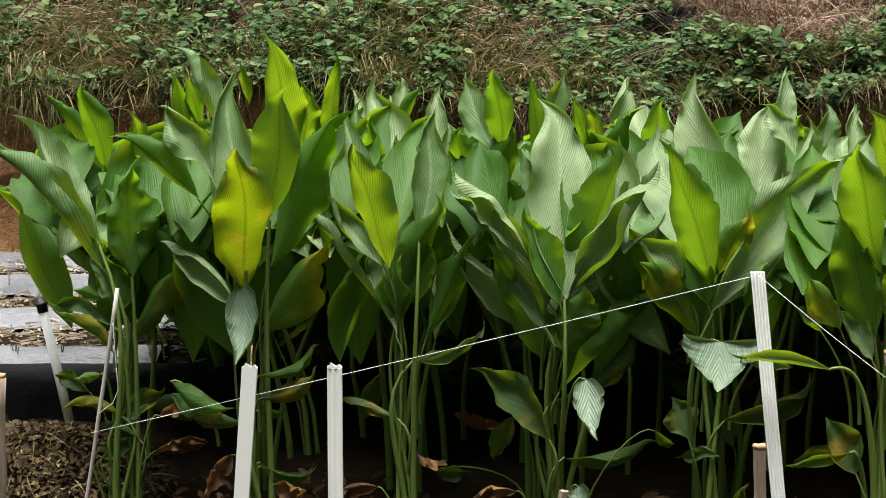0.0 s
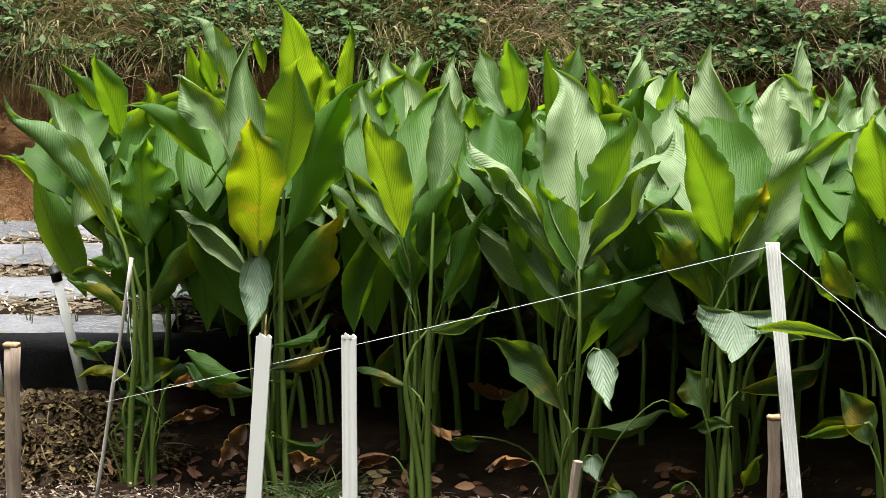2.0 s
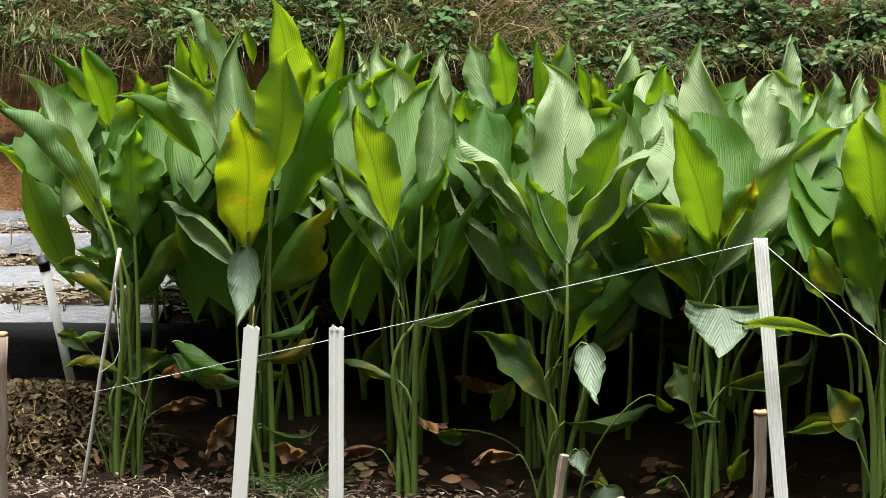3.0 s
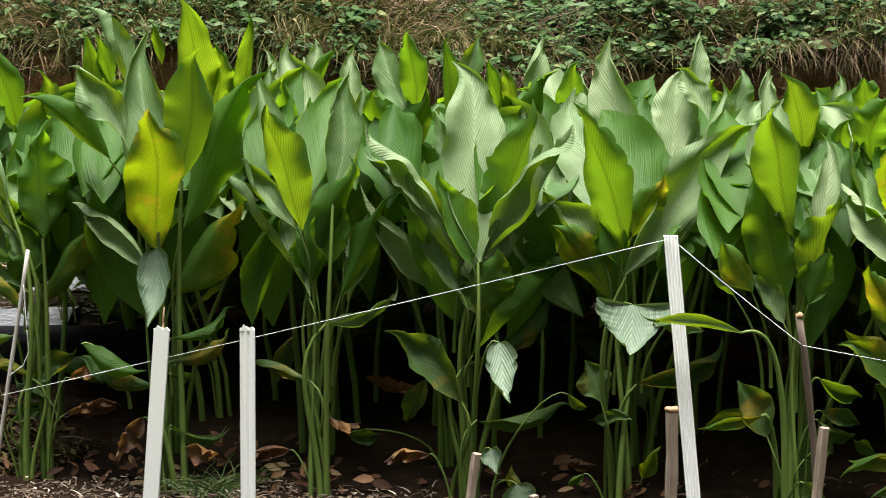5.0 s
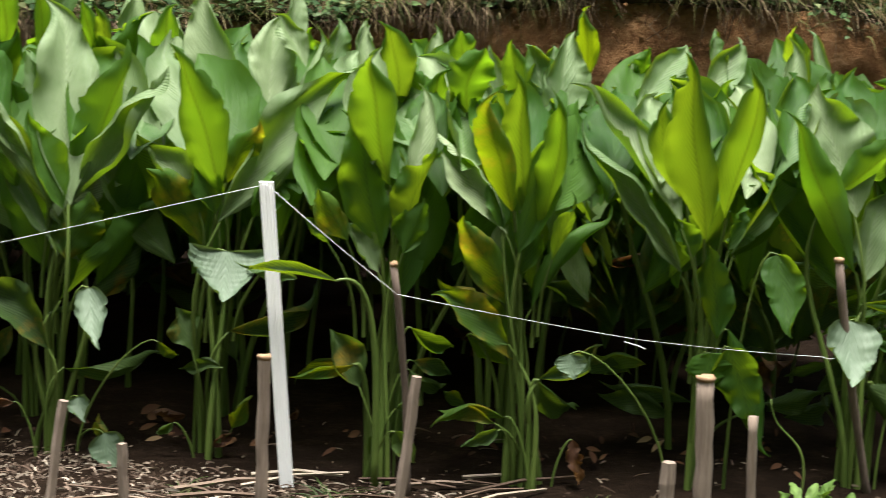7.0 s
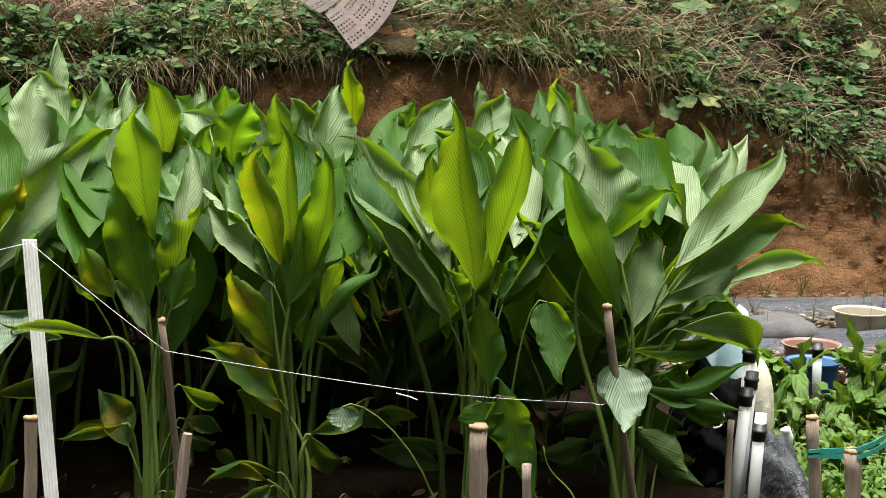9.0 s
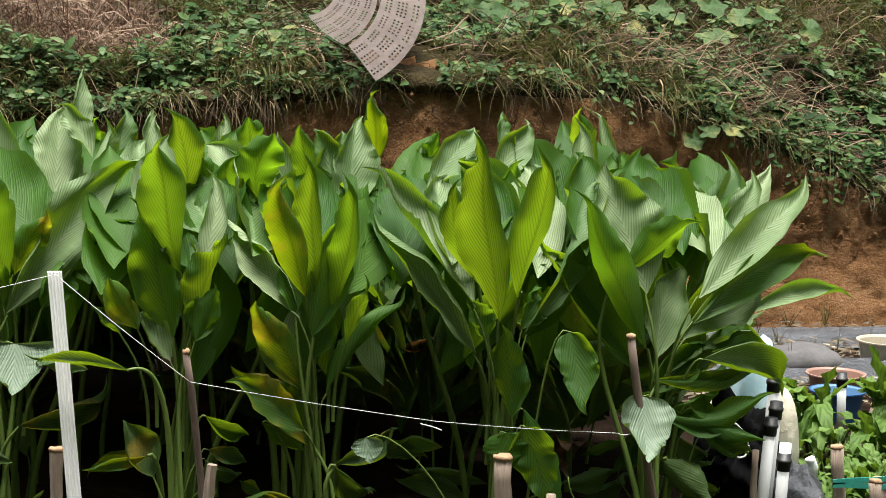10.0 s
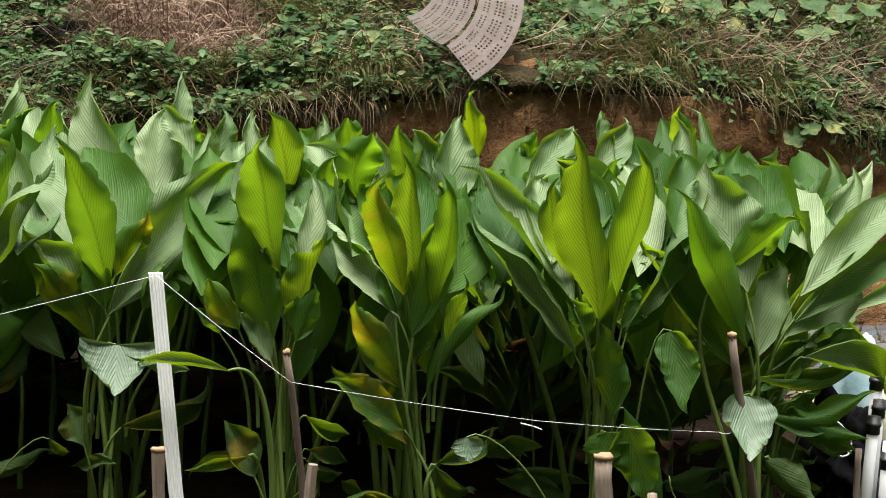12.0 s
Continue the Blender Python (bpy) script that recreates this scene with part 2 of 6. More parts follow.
def blade(parent, base, kind, length, lean, tilt, width, turn, fold, bow, seed, fine=True):
    """One leaf: a keeled, wavy-edged lance whose drawn-out tip twists over."""
    r = random.Random(seed)
    ahead, side, face = axes(lean, tilt, turn)
    flat = Vector((math.cos(radians(lean)), 0, -math.sin(radians(lean))))
    up, down = SHAPES[kind]
    top = (up / (up + down)) ** up * (down / (up + down)) ** down
    nu, nv = (34, 6) if fine else (16, 3)
    still = {"t": 0.15, "h": 0.5, "d": 3.0}.get(kind, 1.0)
    phase, waves, amp = r.uniform(0, 6.28), r.uniform(1.6, 3.4), r.uniform(0.08, 0.24) * still
    arch = r.uniform(0.015, 0.05) * (1 if tilt > 0 else -1)
    uneven = r.uniform(-0.7, 0.7)
    roll = r.uniform(0.1, 0.7)
    curl = r.choice((-1, 1)) * r.uniform(0.2, 0.9)
    spin = r.choice((-1, 1)) * r.uniform(0.3, 1.5) * (0.0 if kind == "t" else 1.0)
    notches = [(r.uniform(0.78, 0.94), r.choice((-1, 1)), r.uniform(0.2, 0.45)) for _ in range(r.randint(1, 2))]
    notches += [(r.uniform(0.35, 0.9), r.choice((-1, 1)), r.uniform(0.04, 0.15)) for _ in range(r.randint(1, 4))]
    if kind == "d":
        notches += [(r.uniform(0.15, 0.97), r.choice((-1, 1)), r.uniform(0.25, 0.7)) for _ in range(9)]
    over = r.uniform(-0.6, 1.5) * (0.0 if kind in "tdh" else 1.0)
    verts, uvs, faces = [], [], []
    for i in range(nu + 1):
        s = i / nu
        w = width / 2 * max(0.03, s ** up * (1 - s) ** down / top)
        if s > 0.9:
            w = width / 2 * max(0.012, (0.9 ** up * 0.1 ** down / top) * ((1 - s) / 0.1) ** 0.8)
        mid = Vector(base) + ahead * length * s + flat * (bow * 4 * s * (1 - s) * length) + face * (arch * length * math.sin(math.pi * s))
        mid += flat * (0.012 * length * math.sin(phase * 3 + 7 * s))
        end = max(0.0, s - 0.84)
        mid += (face * curl * 0.6 + flat * curl) * (end ** 2 * 4.5 * length)
        twist = 0.45 * math.sin(phase) * (s - 0.4) + spin * end * 5.0
        ct, st = math.cos(twist), math.sin(twist)
        across, rise = side * ct + face * st, face * ct - side * st
        f = radians(fold) * (1.15 + 1.1 * smooth_step(0.5, 1.0, s))
        for k in range(-nv, nv + 1):
            v = k / nv
            hand = 1 if v > 0 else -1
            bend = f * (0.8 + 0.8 * v * v) * (1 + uneven * hand) + roll * max(0, abs(v) - 0.6) * (1 if fold > 0 else -1)
            # one margin turns over on itself for part of its length
            bend -= over * 2.2 * max(0, abs(v) - 0.7) * max(0, math.sin(phase + 4.2 * s + hand)) * (1 if fold > 0 else -1)
            wave = amp * (0.35 + 0.9 * s) * w * abs(v) ** 1.6 * math.sin(phase + 6.28 * waves * s + (1.9 if v > 0 else 0)) * 1.5
            wave += 0.035 * w * v * v * math.sin(phase * 2 + 6.28 * waves * 3.1 * s + 2 * hand)
            wide = w * (1 + 0.05 * math.sin(phase + 7 * s + 2.1 * hand) + 0.03 * math.sin(phase * 2 + 25 * s + hand) * abs(v))
            for spot_at, on, deep in notches:
                if on == hand and abs(v) > 0.5:
                    cut = math.exp(-((s - spot_at) / 0.022) ** 2) * (abs(v) - 0.5) * 2
                    wide *= 1 - deep * cut
                    wave += deep * 1.3 * w * cut
            p = mid + across * (v * wide * math.cos(bend)) + rise * (abs(v) * w * math.sin(bend) + wave)
            verts.append(p)
            uvs.append((v * w, s * length))
    row = 2 * nv + 1
    for i in range(nu):
        for k in range(row - 1):
            a = i * row + k
            faces.append((a, a + 1, a + 1 + row, a + row))
    # Low, inner (v) and forward-leaning leaves swap GREEN for the painted shade tone.
    return link("leaf", verts, faces, {"y": YELLOW, "d": DRY, "h": PALE_LEAF, "t": PALE_LEAF}.get(kind, AGEING if base[2] < 0.42 else SHADE_GREEN if tilt < 0 or base[2] < 0.5 or kind == "v" else GREEN), parent,
                {"y": "yellowing leaf", "d": "withered brown leaf", "h": "pale drooping leaf", "t": "pale drooping leaf"}.get(kind, ""), uvs)


def turmeric(back, x, y):
    what = "tall turmeric plant with broad ribbed green leaves" if not back else "turmeric plant in the thick of the green bed"
    return empty("turmeric_plant", x, y, 0, what, "plant", PLANTS)


def stalk(parent, foot, base, lean, tilt, droop, thick=0.010):
    ahead, _, _ = axes(lean, tilt, 0)
    d = (Vector(base) - Vector(foot)).length
    if droop:
        c = Vector(base) + Vector((-0.1 * math.copysign(1, base[0] - foot[0] + 1e-6), 0, 0.10)) * min(1, d)
    else:
        c = Vector(base) - ahead * d * 0.28 - Vector((0, 0, 0.10 * d))
    pts = bezier(foot, Vector(foot) + Vector((0, 0, d * 0.45)), c, base, 9)
    v, fs = tube(pts, [thick * (1.0 - 0.6 * i / 9) for i in range(10)], 6, False)
    return link("stalk", v, fs, STALK, parent)


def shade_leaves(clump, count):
    """Far-side leaves added to a plant, leaning back over the bed to shade it."""
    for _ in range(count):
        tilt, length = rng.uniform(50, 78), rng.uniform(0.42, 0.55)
        # mostly v, whose colour already holds the shade
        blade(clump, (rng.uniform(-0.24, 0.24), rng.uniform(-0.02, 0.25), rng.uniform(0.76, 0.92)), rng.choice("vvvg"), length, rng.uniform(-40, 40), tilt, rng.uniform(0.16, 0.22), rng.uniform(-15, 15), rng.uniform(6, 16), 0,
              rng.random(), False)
    for _ in range(count // 4):
        lean, length = rng.uniform(-45, 45), rng.uniform(0.36, 0.48)
        z = min(rng.uniform(0.5, 0.72), 0.92 - length * math.cos(radians(lean)))
        blade(clump, (rng.uniform(-0.2, 0.2), rng.uniform(0.06, 0.2), z), "g", length, lean, rng.uniform(-7, 3), rng.uniform(0.12, 0.17), rng.uniform(-30, 30), rng.uniform(-25, 25), rng.uniform(-0.06, 0.06),
              rng.random(), False)


def leaves(clump, spot, rows, fine=True, stalked=99):
    """kind, sideways, height, length, lean, tilt, width, turn, fold, bow"""
    for i, (kind, dx, z, length, lean, tilt, width, turn, fold, bow) in enumerate(rows):
        seed = rng.random()
        y = rng.uniform(-0.03, 0.03) - (0.09 if kind in "htu" else 0)
        blade(clump, (dx, y, z), kind, length, lean, tilt, width, turn, fold, bow, seed, fine)
        if z > 0.05 and kind != "n" and i < stalked:
            thick = 0.004 if kind == "d" or length < 0.16 else 0.005 if kind in "htu" else 0.006 if z < 0.3 else rng.uniform(0.008, 0.0125)
            foot = Vector((max(-0.09, min(0.09, dx * 0.35)) + rng.uniform(-0.035, 0.035), rng.uniform(-0.02, 0.07), -0.02))
            if i > 2 and z > 0.4 and kind not in "htu":
                # the later leaves leave the shared stem part of the way up
                foot, thick = Vector((dx * 0.45, y * 0.5 + 0.06, z * rng.uniform(0.45, 0.65))), 0.006
            stalk(clump, foot, (dx, y, z), lean, tilt, kind in "htu" or abs(lean) > 85, thick)


# ---- ground ----


def bank_foot(x):
    return 10.75 - 0.09 * (x + 2.7) + 0.12 * math.sin(1.3 * x) + 0.05 * math.sin(3.7 * x + 1)


# The last steps rise out of view, added to block sky behind the bank.
BANK = [(-0.05, 0.0), (0.06, 0.28), (0.10, 0.55), (0.14, 0.80), (0.26, 0.92), (0.42, 0.97), (0.8, 1.08), (1.6, 1.38), (3.0, 1.95), (6.0, 3.4), (12.0, 7.0), (90, 52)]


BROW = [(-9, 0.92), (-1.9, 0.93), (-1.2, 0.97), (-0.8, 0.95), (-0.4, 0.92), (0.3, 0.99), (0.7, 1.05), (1.4, 1.14), (2.3, 1.25), (2.8, 1.27), (3.2, 1.22), (3.6, 1.12), (3.9, 0.98), (4.15, 0.84), (4.5, 0.68), (9, 0.65)]


def brow(x):
    """How the edge of the bank rises and falls along the garden."""
    for (a, p), (b, q) in zip(BROW, BROW[1:]):
        if a <= x <= b:
            return p + (q - p) * smooth_step(a, b, x) + 0.05 * noise.noise(Vector((x * 2.3, 0, 9)))
    return 0.6


def ground_height(x, y):
    z = 0.2 * smooth_step(8.0, 8.12, y) * (1 - smooth_step(-1.3, 0.5, x))
    d = y - bank_foot(x)
    if d > -0.05:
        for (a, h), (b, k) in zip(BANK, BANK[1:]):
            if a <= d <= b:
                low = brow(x)
                z += (h + (k - h) * (d - a) / (b - a)) * (low + (1 - low) * smooth_step(0.3, 1.0, d))
                break
        lumps = noise.noise(Vector((x * 1.4, y * 1.4, 3)))
        z += 0.16 * lumps * smooth_step(0, 0.6, d) + 0.05 * noise.noise(Vector((x * 5, y * 5, 1))) * smooth_step(0, 0.2, d)
    else:
        z += 0.012 * noise.noise(Vector((x * 6, y * 6, 0))) * (1 if y < 8 else 0.6)
    # slopes added behind the camera and at both sides cut low sky light
    return z + 1.5 * max(0, -2 - y) + 0.6 * max(0, abs(x) - 9)


def ground_sheet():
    xs = [-60, -30, -15, -8, -5] + [-4 + 0.05 * i for i in range(201)] + [7, 9, 15, 30, 60]
    ys = [-40, -15, -5, -2, 0, 2, 4, 5] + [5.3 + 0.1 * i for i in range(27)] + [8.02 + 0.05 * i for i in range(30)] + [9.55 + 0.025 * i for i in range(100)] + [12.1 + 0.12 * i for i in range(20)] + [15, 18, 24, 40, 70]
    verts = [(x + (0.03 * noise.noise(Vector((x * 7, y * 7, 5))) if abs(x) < 6 and 9.5 < y < 14 else 0), y + (0.08 * noise.noise(Vector((x * 5, y * 9, 11))) + 0.05 * noise.noise(Vector((x * 13, y * 21, 15))) if abs(x) < 6 and 10 < y < 13 else 0), ground_height(x, y)) for y in ys for x in xs]
    n = len(xs)
    faces = [(j * n + i, j * n + i + 1, (j + 1) * n + i + 1, (j + 1) * n + i) for j in range(len(ys) - 1) for i in range(n - 1)]
    ob = link("ground", verts, faces, [SOIL, EARTH, UNSEEN_SLOPE, TURF])
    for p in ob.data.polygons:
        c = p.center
        # Unseen ground nearer than 5.4 gets dark turf to cut bounced light.
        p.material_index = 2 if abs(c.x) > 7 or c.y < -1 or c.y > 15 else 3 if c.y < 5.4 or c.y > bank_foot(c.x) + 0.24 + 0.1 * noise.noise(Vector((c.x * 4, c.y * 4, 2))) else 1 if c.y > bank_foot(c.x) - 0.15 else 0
    return tagged(ob, "brown garden soil rising to a cut earth bank", "ground", kind="structure")


ground_sheet()


def bank_face():
    """The crumbling cut face of the bank."""
    steps = [(i / 30 * 0.84, None) for i in range(31)]
    cols, verts = 340, []
    for i in range(cols + 1):
        x = -4.1 + 10.3 * i / cols
        for h, _ in steps:
            d = -0.05
            for (a, p), (q, k) in zip(BANK, BANK[1:]):
                if p <= h <= k:
                    d = a + (q - a) * (h - p) / (k - p)
                    break
            z = h * brow(x)
            rough = 0.06 * noise.noise(Vector((x * 2.5, z * 3, 1))) + 0.028 * noise.noise(Vector((x * 9, z * 9, 3))) + 0.020 * noise.noise(Vector((x * 24, z * 24, 7))) + 0.012 * noise.noise(Vector((x * 50, z * 50, 17)))
            verts.append((x + 0.02 * noise.noise(Vector((x * 9, z * 9, 4))), bank_foot(x) + d - 0.05 + rough * (1 - smooth_step(0.7, 0.84, h)), z + 0.2 * (1 - smooth_step(-1.3, 0.5, x)) - 0.01))
    n = len(steps)
    faces = [(i * n + j, (i + 1) * n + j, (i + 1) * n + j + 1, i * n + j + 1) for i in range(cols) for j in range(n - 1)]
    return tagged(link("bank_face", verts, faces, EARTH), "crumbling orange-brown cut earth face", "earth bank", kind="structure")


bank_face()


def bank_sod():
    """The ragged edge of turf that juts out over the cut face."""
    cols, verts = 330, []
    for i in range(cols + 1):
        x = -4.1 + 10.3 * i / cols
        out = (0.09 + 0.08 * noise.noise(Vector((x * 1.7, 2, 5))) + 0.05 * noise.noise(Vector((x * 6, 1, 8)))) * (1 - 0.6 * smooth_step(2.4, 3.2, x))
        z = 0.84 * brow(x) + 0.2 * (1 - smooth_step(-1.3, 0.5, x)) + 0.03 * noise.noise(Vector((x * 5, 4, 4)))
        y = bank_foot(x) + 0.14
        drop = 0.05 + 0.04 * noise.noise(Vector((x * 8, 3, 2)))
        for dy, dz in ((0.30, 0.09), (0.10, 0.06), (-out * 0.6, 0.03), (-out, -0.01), (-out * 0.95, -drop), (-out * 0.5, -drop * 0.9), (0.02, -drop * 1.2)):
            verts.append((x, y + dy + 0.012 * noise.noise(Vector((x * 20, dz * 60, 1))), z + dz + 0.012 * noise.noise(Vector((x * 17, dy * 40, 6)))))
    faces = [(i * 7 + j, i * 7 + j + 1, (i + 1) * 7 + j + 1, (i + 1) * 7 + j) for i in range(cols) for j in range(6)]
    return tagged(link("bank_sod", verts, faces, TURF), "ragged edge of dark turf overhanging the cut bank", "turf", kind="structure")


bank_sod()

# ---- the plants, front row and the rows behind ----

spot = (-1.46, 7.02)
clump = turmeric(0, *spot)
shade_leaves(clump, 15)
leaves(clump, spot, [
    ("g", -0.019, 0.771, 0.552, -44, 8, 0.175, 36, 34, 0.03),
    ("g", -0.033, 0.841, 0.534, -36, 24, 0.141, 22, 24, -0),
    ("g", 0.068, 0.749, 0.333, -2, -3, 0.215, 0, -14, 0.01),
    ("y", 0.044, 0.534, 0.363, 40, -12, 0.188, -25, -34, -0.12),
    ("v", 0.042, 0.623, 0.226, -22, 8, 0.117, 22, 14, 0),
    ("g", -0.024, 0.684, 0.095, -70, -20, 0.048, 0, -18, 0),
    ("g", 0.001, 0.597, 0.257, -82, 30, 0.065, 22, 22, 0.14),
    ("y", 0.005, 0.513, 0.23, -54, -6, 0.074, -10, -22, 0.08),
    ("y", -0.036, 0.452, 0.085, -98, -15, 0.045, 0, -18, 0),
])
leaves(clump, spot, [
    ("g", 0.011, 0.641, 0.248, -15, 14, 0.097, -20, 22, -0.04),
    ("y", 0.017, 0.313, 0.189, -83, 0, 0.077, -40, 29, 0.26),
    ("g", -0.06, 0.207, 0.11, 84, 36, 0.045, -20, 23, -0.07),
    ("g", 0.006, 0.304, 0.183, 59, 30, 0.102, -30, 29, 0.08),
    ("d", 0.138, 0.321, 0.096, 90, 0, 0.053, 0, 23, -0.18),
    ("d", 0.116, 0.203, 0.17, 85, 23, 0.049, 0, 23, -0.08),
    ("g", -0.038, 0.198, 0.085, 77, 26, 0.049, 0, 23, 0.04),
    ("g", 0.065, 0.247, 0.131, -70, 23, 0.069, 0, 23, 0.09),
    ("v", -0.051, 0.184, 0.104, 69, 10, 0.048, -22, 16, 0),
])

spot = (-1.51, 7.44)
clump = turmeric(1, *spot)
shade_leaves(clump, 8)
leaves(clump, spot, [
    ("g", -0.038, 0.891, 0.329, -33, 28, 0.104, 22, 18, 0.01),
    ("g", -0.047, 0.99, 0.329, -33, -10, 0.116, -20, -26, 0.03),
    ("g", -0.024, 1.014, 0.335, -12, -26, 0.132, 0, -15, 0.01),
    ("g", 0.077, 1.008, 0.231, 0, -22, 0.083, 5, -16, 0),
    ("g", 0.015, 0.89, 0.179, -16, -20, 0.094, 0, -16, 0.05),
    ("g", 0.177, 0.835, 0.138, -20, -5, 0.124, 20, -18, 0),
    ("d", 0.252, 0.126, 0.223, -110, 23, 0.052, 0, 23, 0.06),
    ("d", -0.16, 0.11, 0.131, 88, 23, 0.056, 0, 23, -0.11),
    ("g", 0.215, 0.203, 0.162, -70, -15, 0.108, 0, -21, 0.09),
], True, 3)
leaves(clump, spot, [
    ("d", 0.145, 0.049, 0.15, -101, -12, 0.073, 0, 17, 0.05),
    ("g", -0.123, 0.294, 0.144, -71, 26, 0.086, 0, 23, 0.09),
], True, 3)

spot = (-1.03, 6.88)
clump = turmeric(0, *spot)
shade_leaves(clump, 15)
leaves(clump, spot, [
    ("y", 0.003, 0.727, 0.536, 2, -30, 0.193, 0, -13, 0.02),
    ("g", 0.007, 0.804, 0.622, -8, 28, 0.19, 0, 14, -0.01),
    ("g", 0.081, 0.938, 0.42, 8, -9, 0.175, 0, -16, 0.01),
    ("g", 0.074, 0.795, 0.543, 24, -4, 0.221, 26, -30, -0),
    ("g", -0.135, 0.998, 0.321, -48, -14, 0.127, -10, -28, 0.04),
    ("g", -0.023, 0.671, 0.348, -50, 26, 0.12, 22, 26, 0.04),
    ("y", 0.042, 0.591, 0.368, 38, -14, 0.221, -15, -28, -0.06),
    ("g", -0.083, 1.064, 0.286, -37, 20, 0.129, 22, 26, 0.04),
    ("h", 0.013, 0.751, 0.252, -179, -36, 0.121, 20, 10, 0),
])
leaves(clump, spot, [
    ("g", 0.035, 0.474, 0.207, 59, 23, 0.072, 40, 34, 0.12),
    ("g", 0.027, 0.353, 0.082, 105, 30, 0.044, 0, 23, 0.09),
    ("g", 0.03, 0.205, 0.208, 110, 42, 0.056, 10, 23, 0.13),
    ("g", 0.028, 0.396, 0.214, 64, -12, 0.119, -10, -29, 0.09),
    ("g", -0.022, 0.319, 0.29, -74, 28, 0.123, -20, 34, 0.06),
    ("g", -0.233, 0.453, 0.217, 111, -15, 0.092, 0, -21, 0.13),
    ("d", -0.057, 0.23, 0.153, -148, -12, 0.076, 0, 17, 0.04),
    ("g", 0.03, 0.195, 0.184, 99, 26, 0.052, 0, 23, 0.14),
    ("d", 0.073, 0.139, 0.101, 100, -12, 0.08, 0, 17, 0.07),
])

spot = (-1.11, 7.3)
clump = turmeric(1, *spot)
shade_leaves(clump, 8)
leaves(clump, spot, [
    ("g", 0.065, 0.857, 0.339, 6, -24, 0.075, 10, -18, 0),
    ("g", 0.212, 0.954, 0.224, 30, -2, 0.166, 30, -26, 0),
    ("g", 0.128, 0.99, 0.556, 4, -28, 0.157, 0, -14, 0.03),
    ("g", -0.03, 1.144, 0.327, -26, 16, 0.125, 22, 26, -0.01),
    ("g", 0.289, 1.077, 0.374, 11, -24, 0.083, 10, -22, 0.02),
    ("g", 0.219, 1.095, 0.241, 8, -26, 0.1, 0, -16, -0),
    ("g", 0.271, 1.077, 0.228, 13, -20, 0.09, 8, -18, -0.01),
    ("g", 0.253, 1.033, 0.21, -24, 28, 0.094, 0, 16, 0),
    ("g", 0.212, 0.927, 0.197, -10, 10, 0.121, 0, 14, 0),
], True, 3)
leaves(clump, spot, [
    ("g", 0.354, 0.98, 0.28, 4, 26, 0.081, 0, 14, 0),
], True, 3)

spot = (-0.85, 7.73)
clump = turmeric(1, *spot)
leaves(clump, spot, [
    ("g", -0.484, 1.087, 0.23, -8, -8, 0.087, 0, 18, 0.02),
    ("g", -0.43, 1.128, 0.202, -10, -24, 0.073, 0, -16, 0),
    ("g", -0.395, 1.165, 0.124, 42, -22, 0.057, 10, -18, 0),
    ("g", -0.268, 1.192, 0.158, -4, -24, 0.056, 0, -18, -0.01),
    ("g", -0.47, 1.054, 0.125, 22, 24, 0.093, -22, 16, 0),
], True, 3)

spot = (-0.57, 6.83)
clump = turmeric(0, *spot)
shade_leaves(clump, 15)
leaves(clump, spot, [
    ("g", -0.024, 0.803, 0.452, -15, -25, 0.161, -6, -15, 0.02),
    ("g", 0.065, 0.898, 0.379, 3, 24, 0.139, 4, 12, 0.05),
    ("g", -0.007, 0.652, 0.39, 24, -8, 0.187, 16, -24, -0.05),
    ("g", -0.011, 0.602, 0.517, -43, 32, 0.151, 25, 28, 0.07),
    ("g", -0.039, 0.808, 0.307, -39, 28, 0.113, 22, 26, -0.08),
    ("g", -0.016, 0.879, 0.475, -25, 28, 0.095, -10, 18, 0.01),
    ("g", 0.081, 0.602, 0.349, 25, -4, 0.123, 28, -30, 0),
    ("g", 0.102, 0.576, 0.31, 15, 0, 0.099, 24, -26, 0),
    ("v", 0.003, 0.644, 0.173, -16, 6, 0.115, 0, 16, 0),
])
leaves(clump, spot, [
    ("v", 0.05, 0.694, 0.232, 1, 4, 0.132, 0, 14, 0),
    ("g", 0.037, 0.522, 0.257, 69, 23, 0.079, 40, 34, 0.08),
    ("g", -0.013, 0.352, 0.232, -81, 33, 0.067, -20, 29, 0.11),
    ("d", -0.081, 0.133, 0.143, -112, 23, 0.075, 20, 29, 0.11),
    ("d", 0.03, 0.253, 0.127, 112, 30, 0.059, 0, 40, 0.15),
])

spot = (-0.61, 7.25)
clump = turmeric(1, *spot)
shade_leaves(clump, 8)
leaves(clump, spot, [
    ("g", -0.04, 0.96, 0.287, -6, -24, 0.073, 0, -18, -0.01),
    ("g", -0.034, 0.934, 0.212, 17, -20, 0.068, 14, -20, -0.04),
    ("g", 0.073, 0.934, 0.476, -28, 36, 0.174, 22, 14, -0),
    ("g", 0.142, 1.021, 0.289, -4, 26, 0.1, 4, 14, -0),
    ("g", 0.161, 1.056, 0.126, 4, 22, 0.056, 0, 16, 0),
    ("g", 0.225, 0.968, 0.223, -8, -22, 0.104, 0, -16, 0.01),
    ("g", -0.005, 0.775, 0.201, 10, 22, 0.121, 6, 14, 0),
    ("g", -0.117, 0.243, 0.166, 18, 23, 0.097, 0, 23, 0),
    ("d", 0.165, 0.259, 0.198, 108, 23, 0.063, 0, 23, 0.08),
], True, 3)

spot = (-0.47, 7.68)
clump = turmeric(1, *spot)
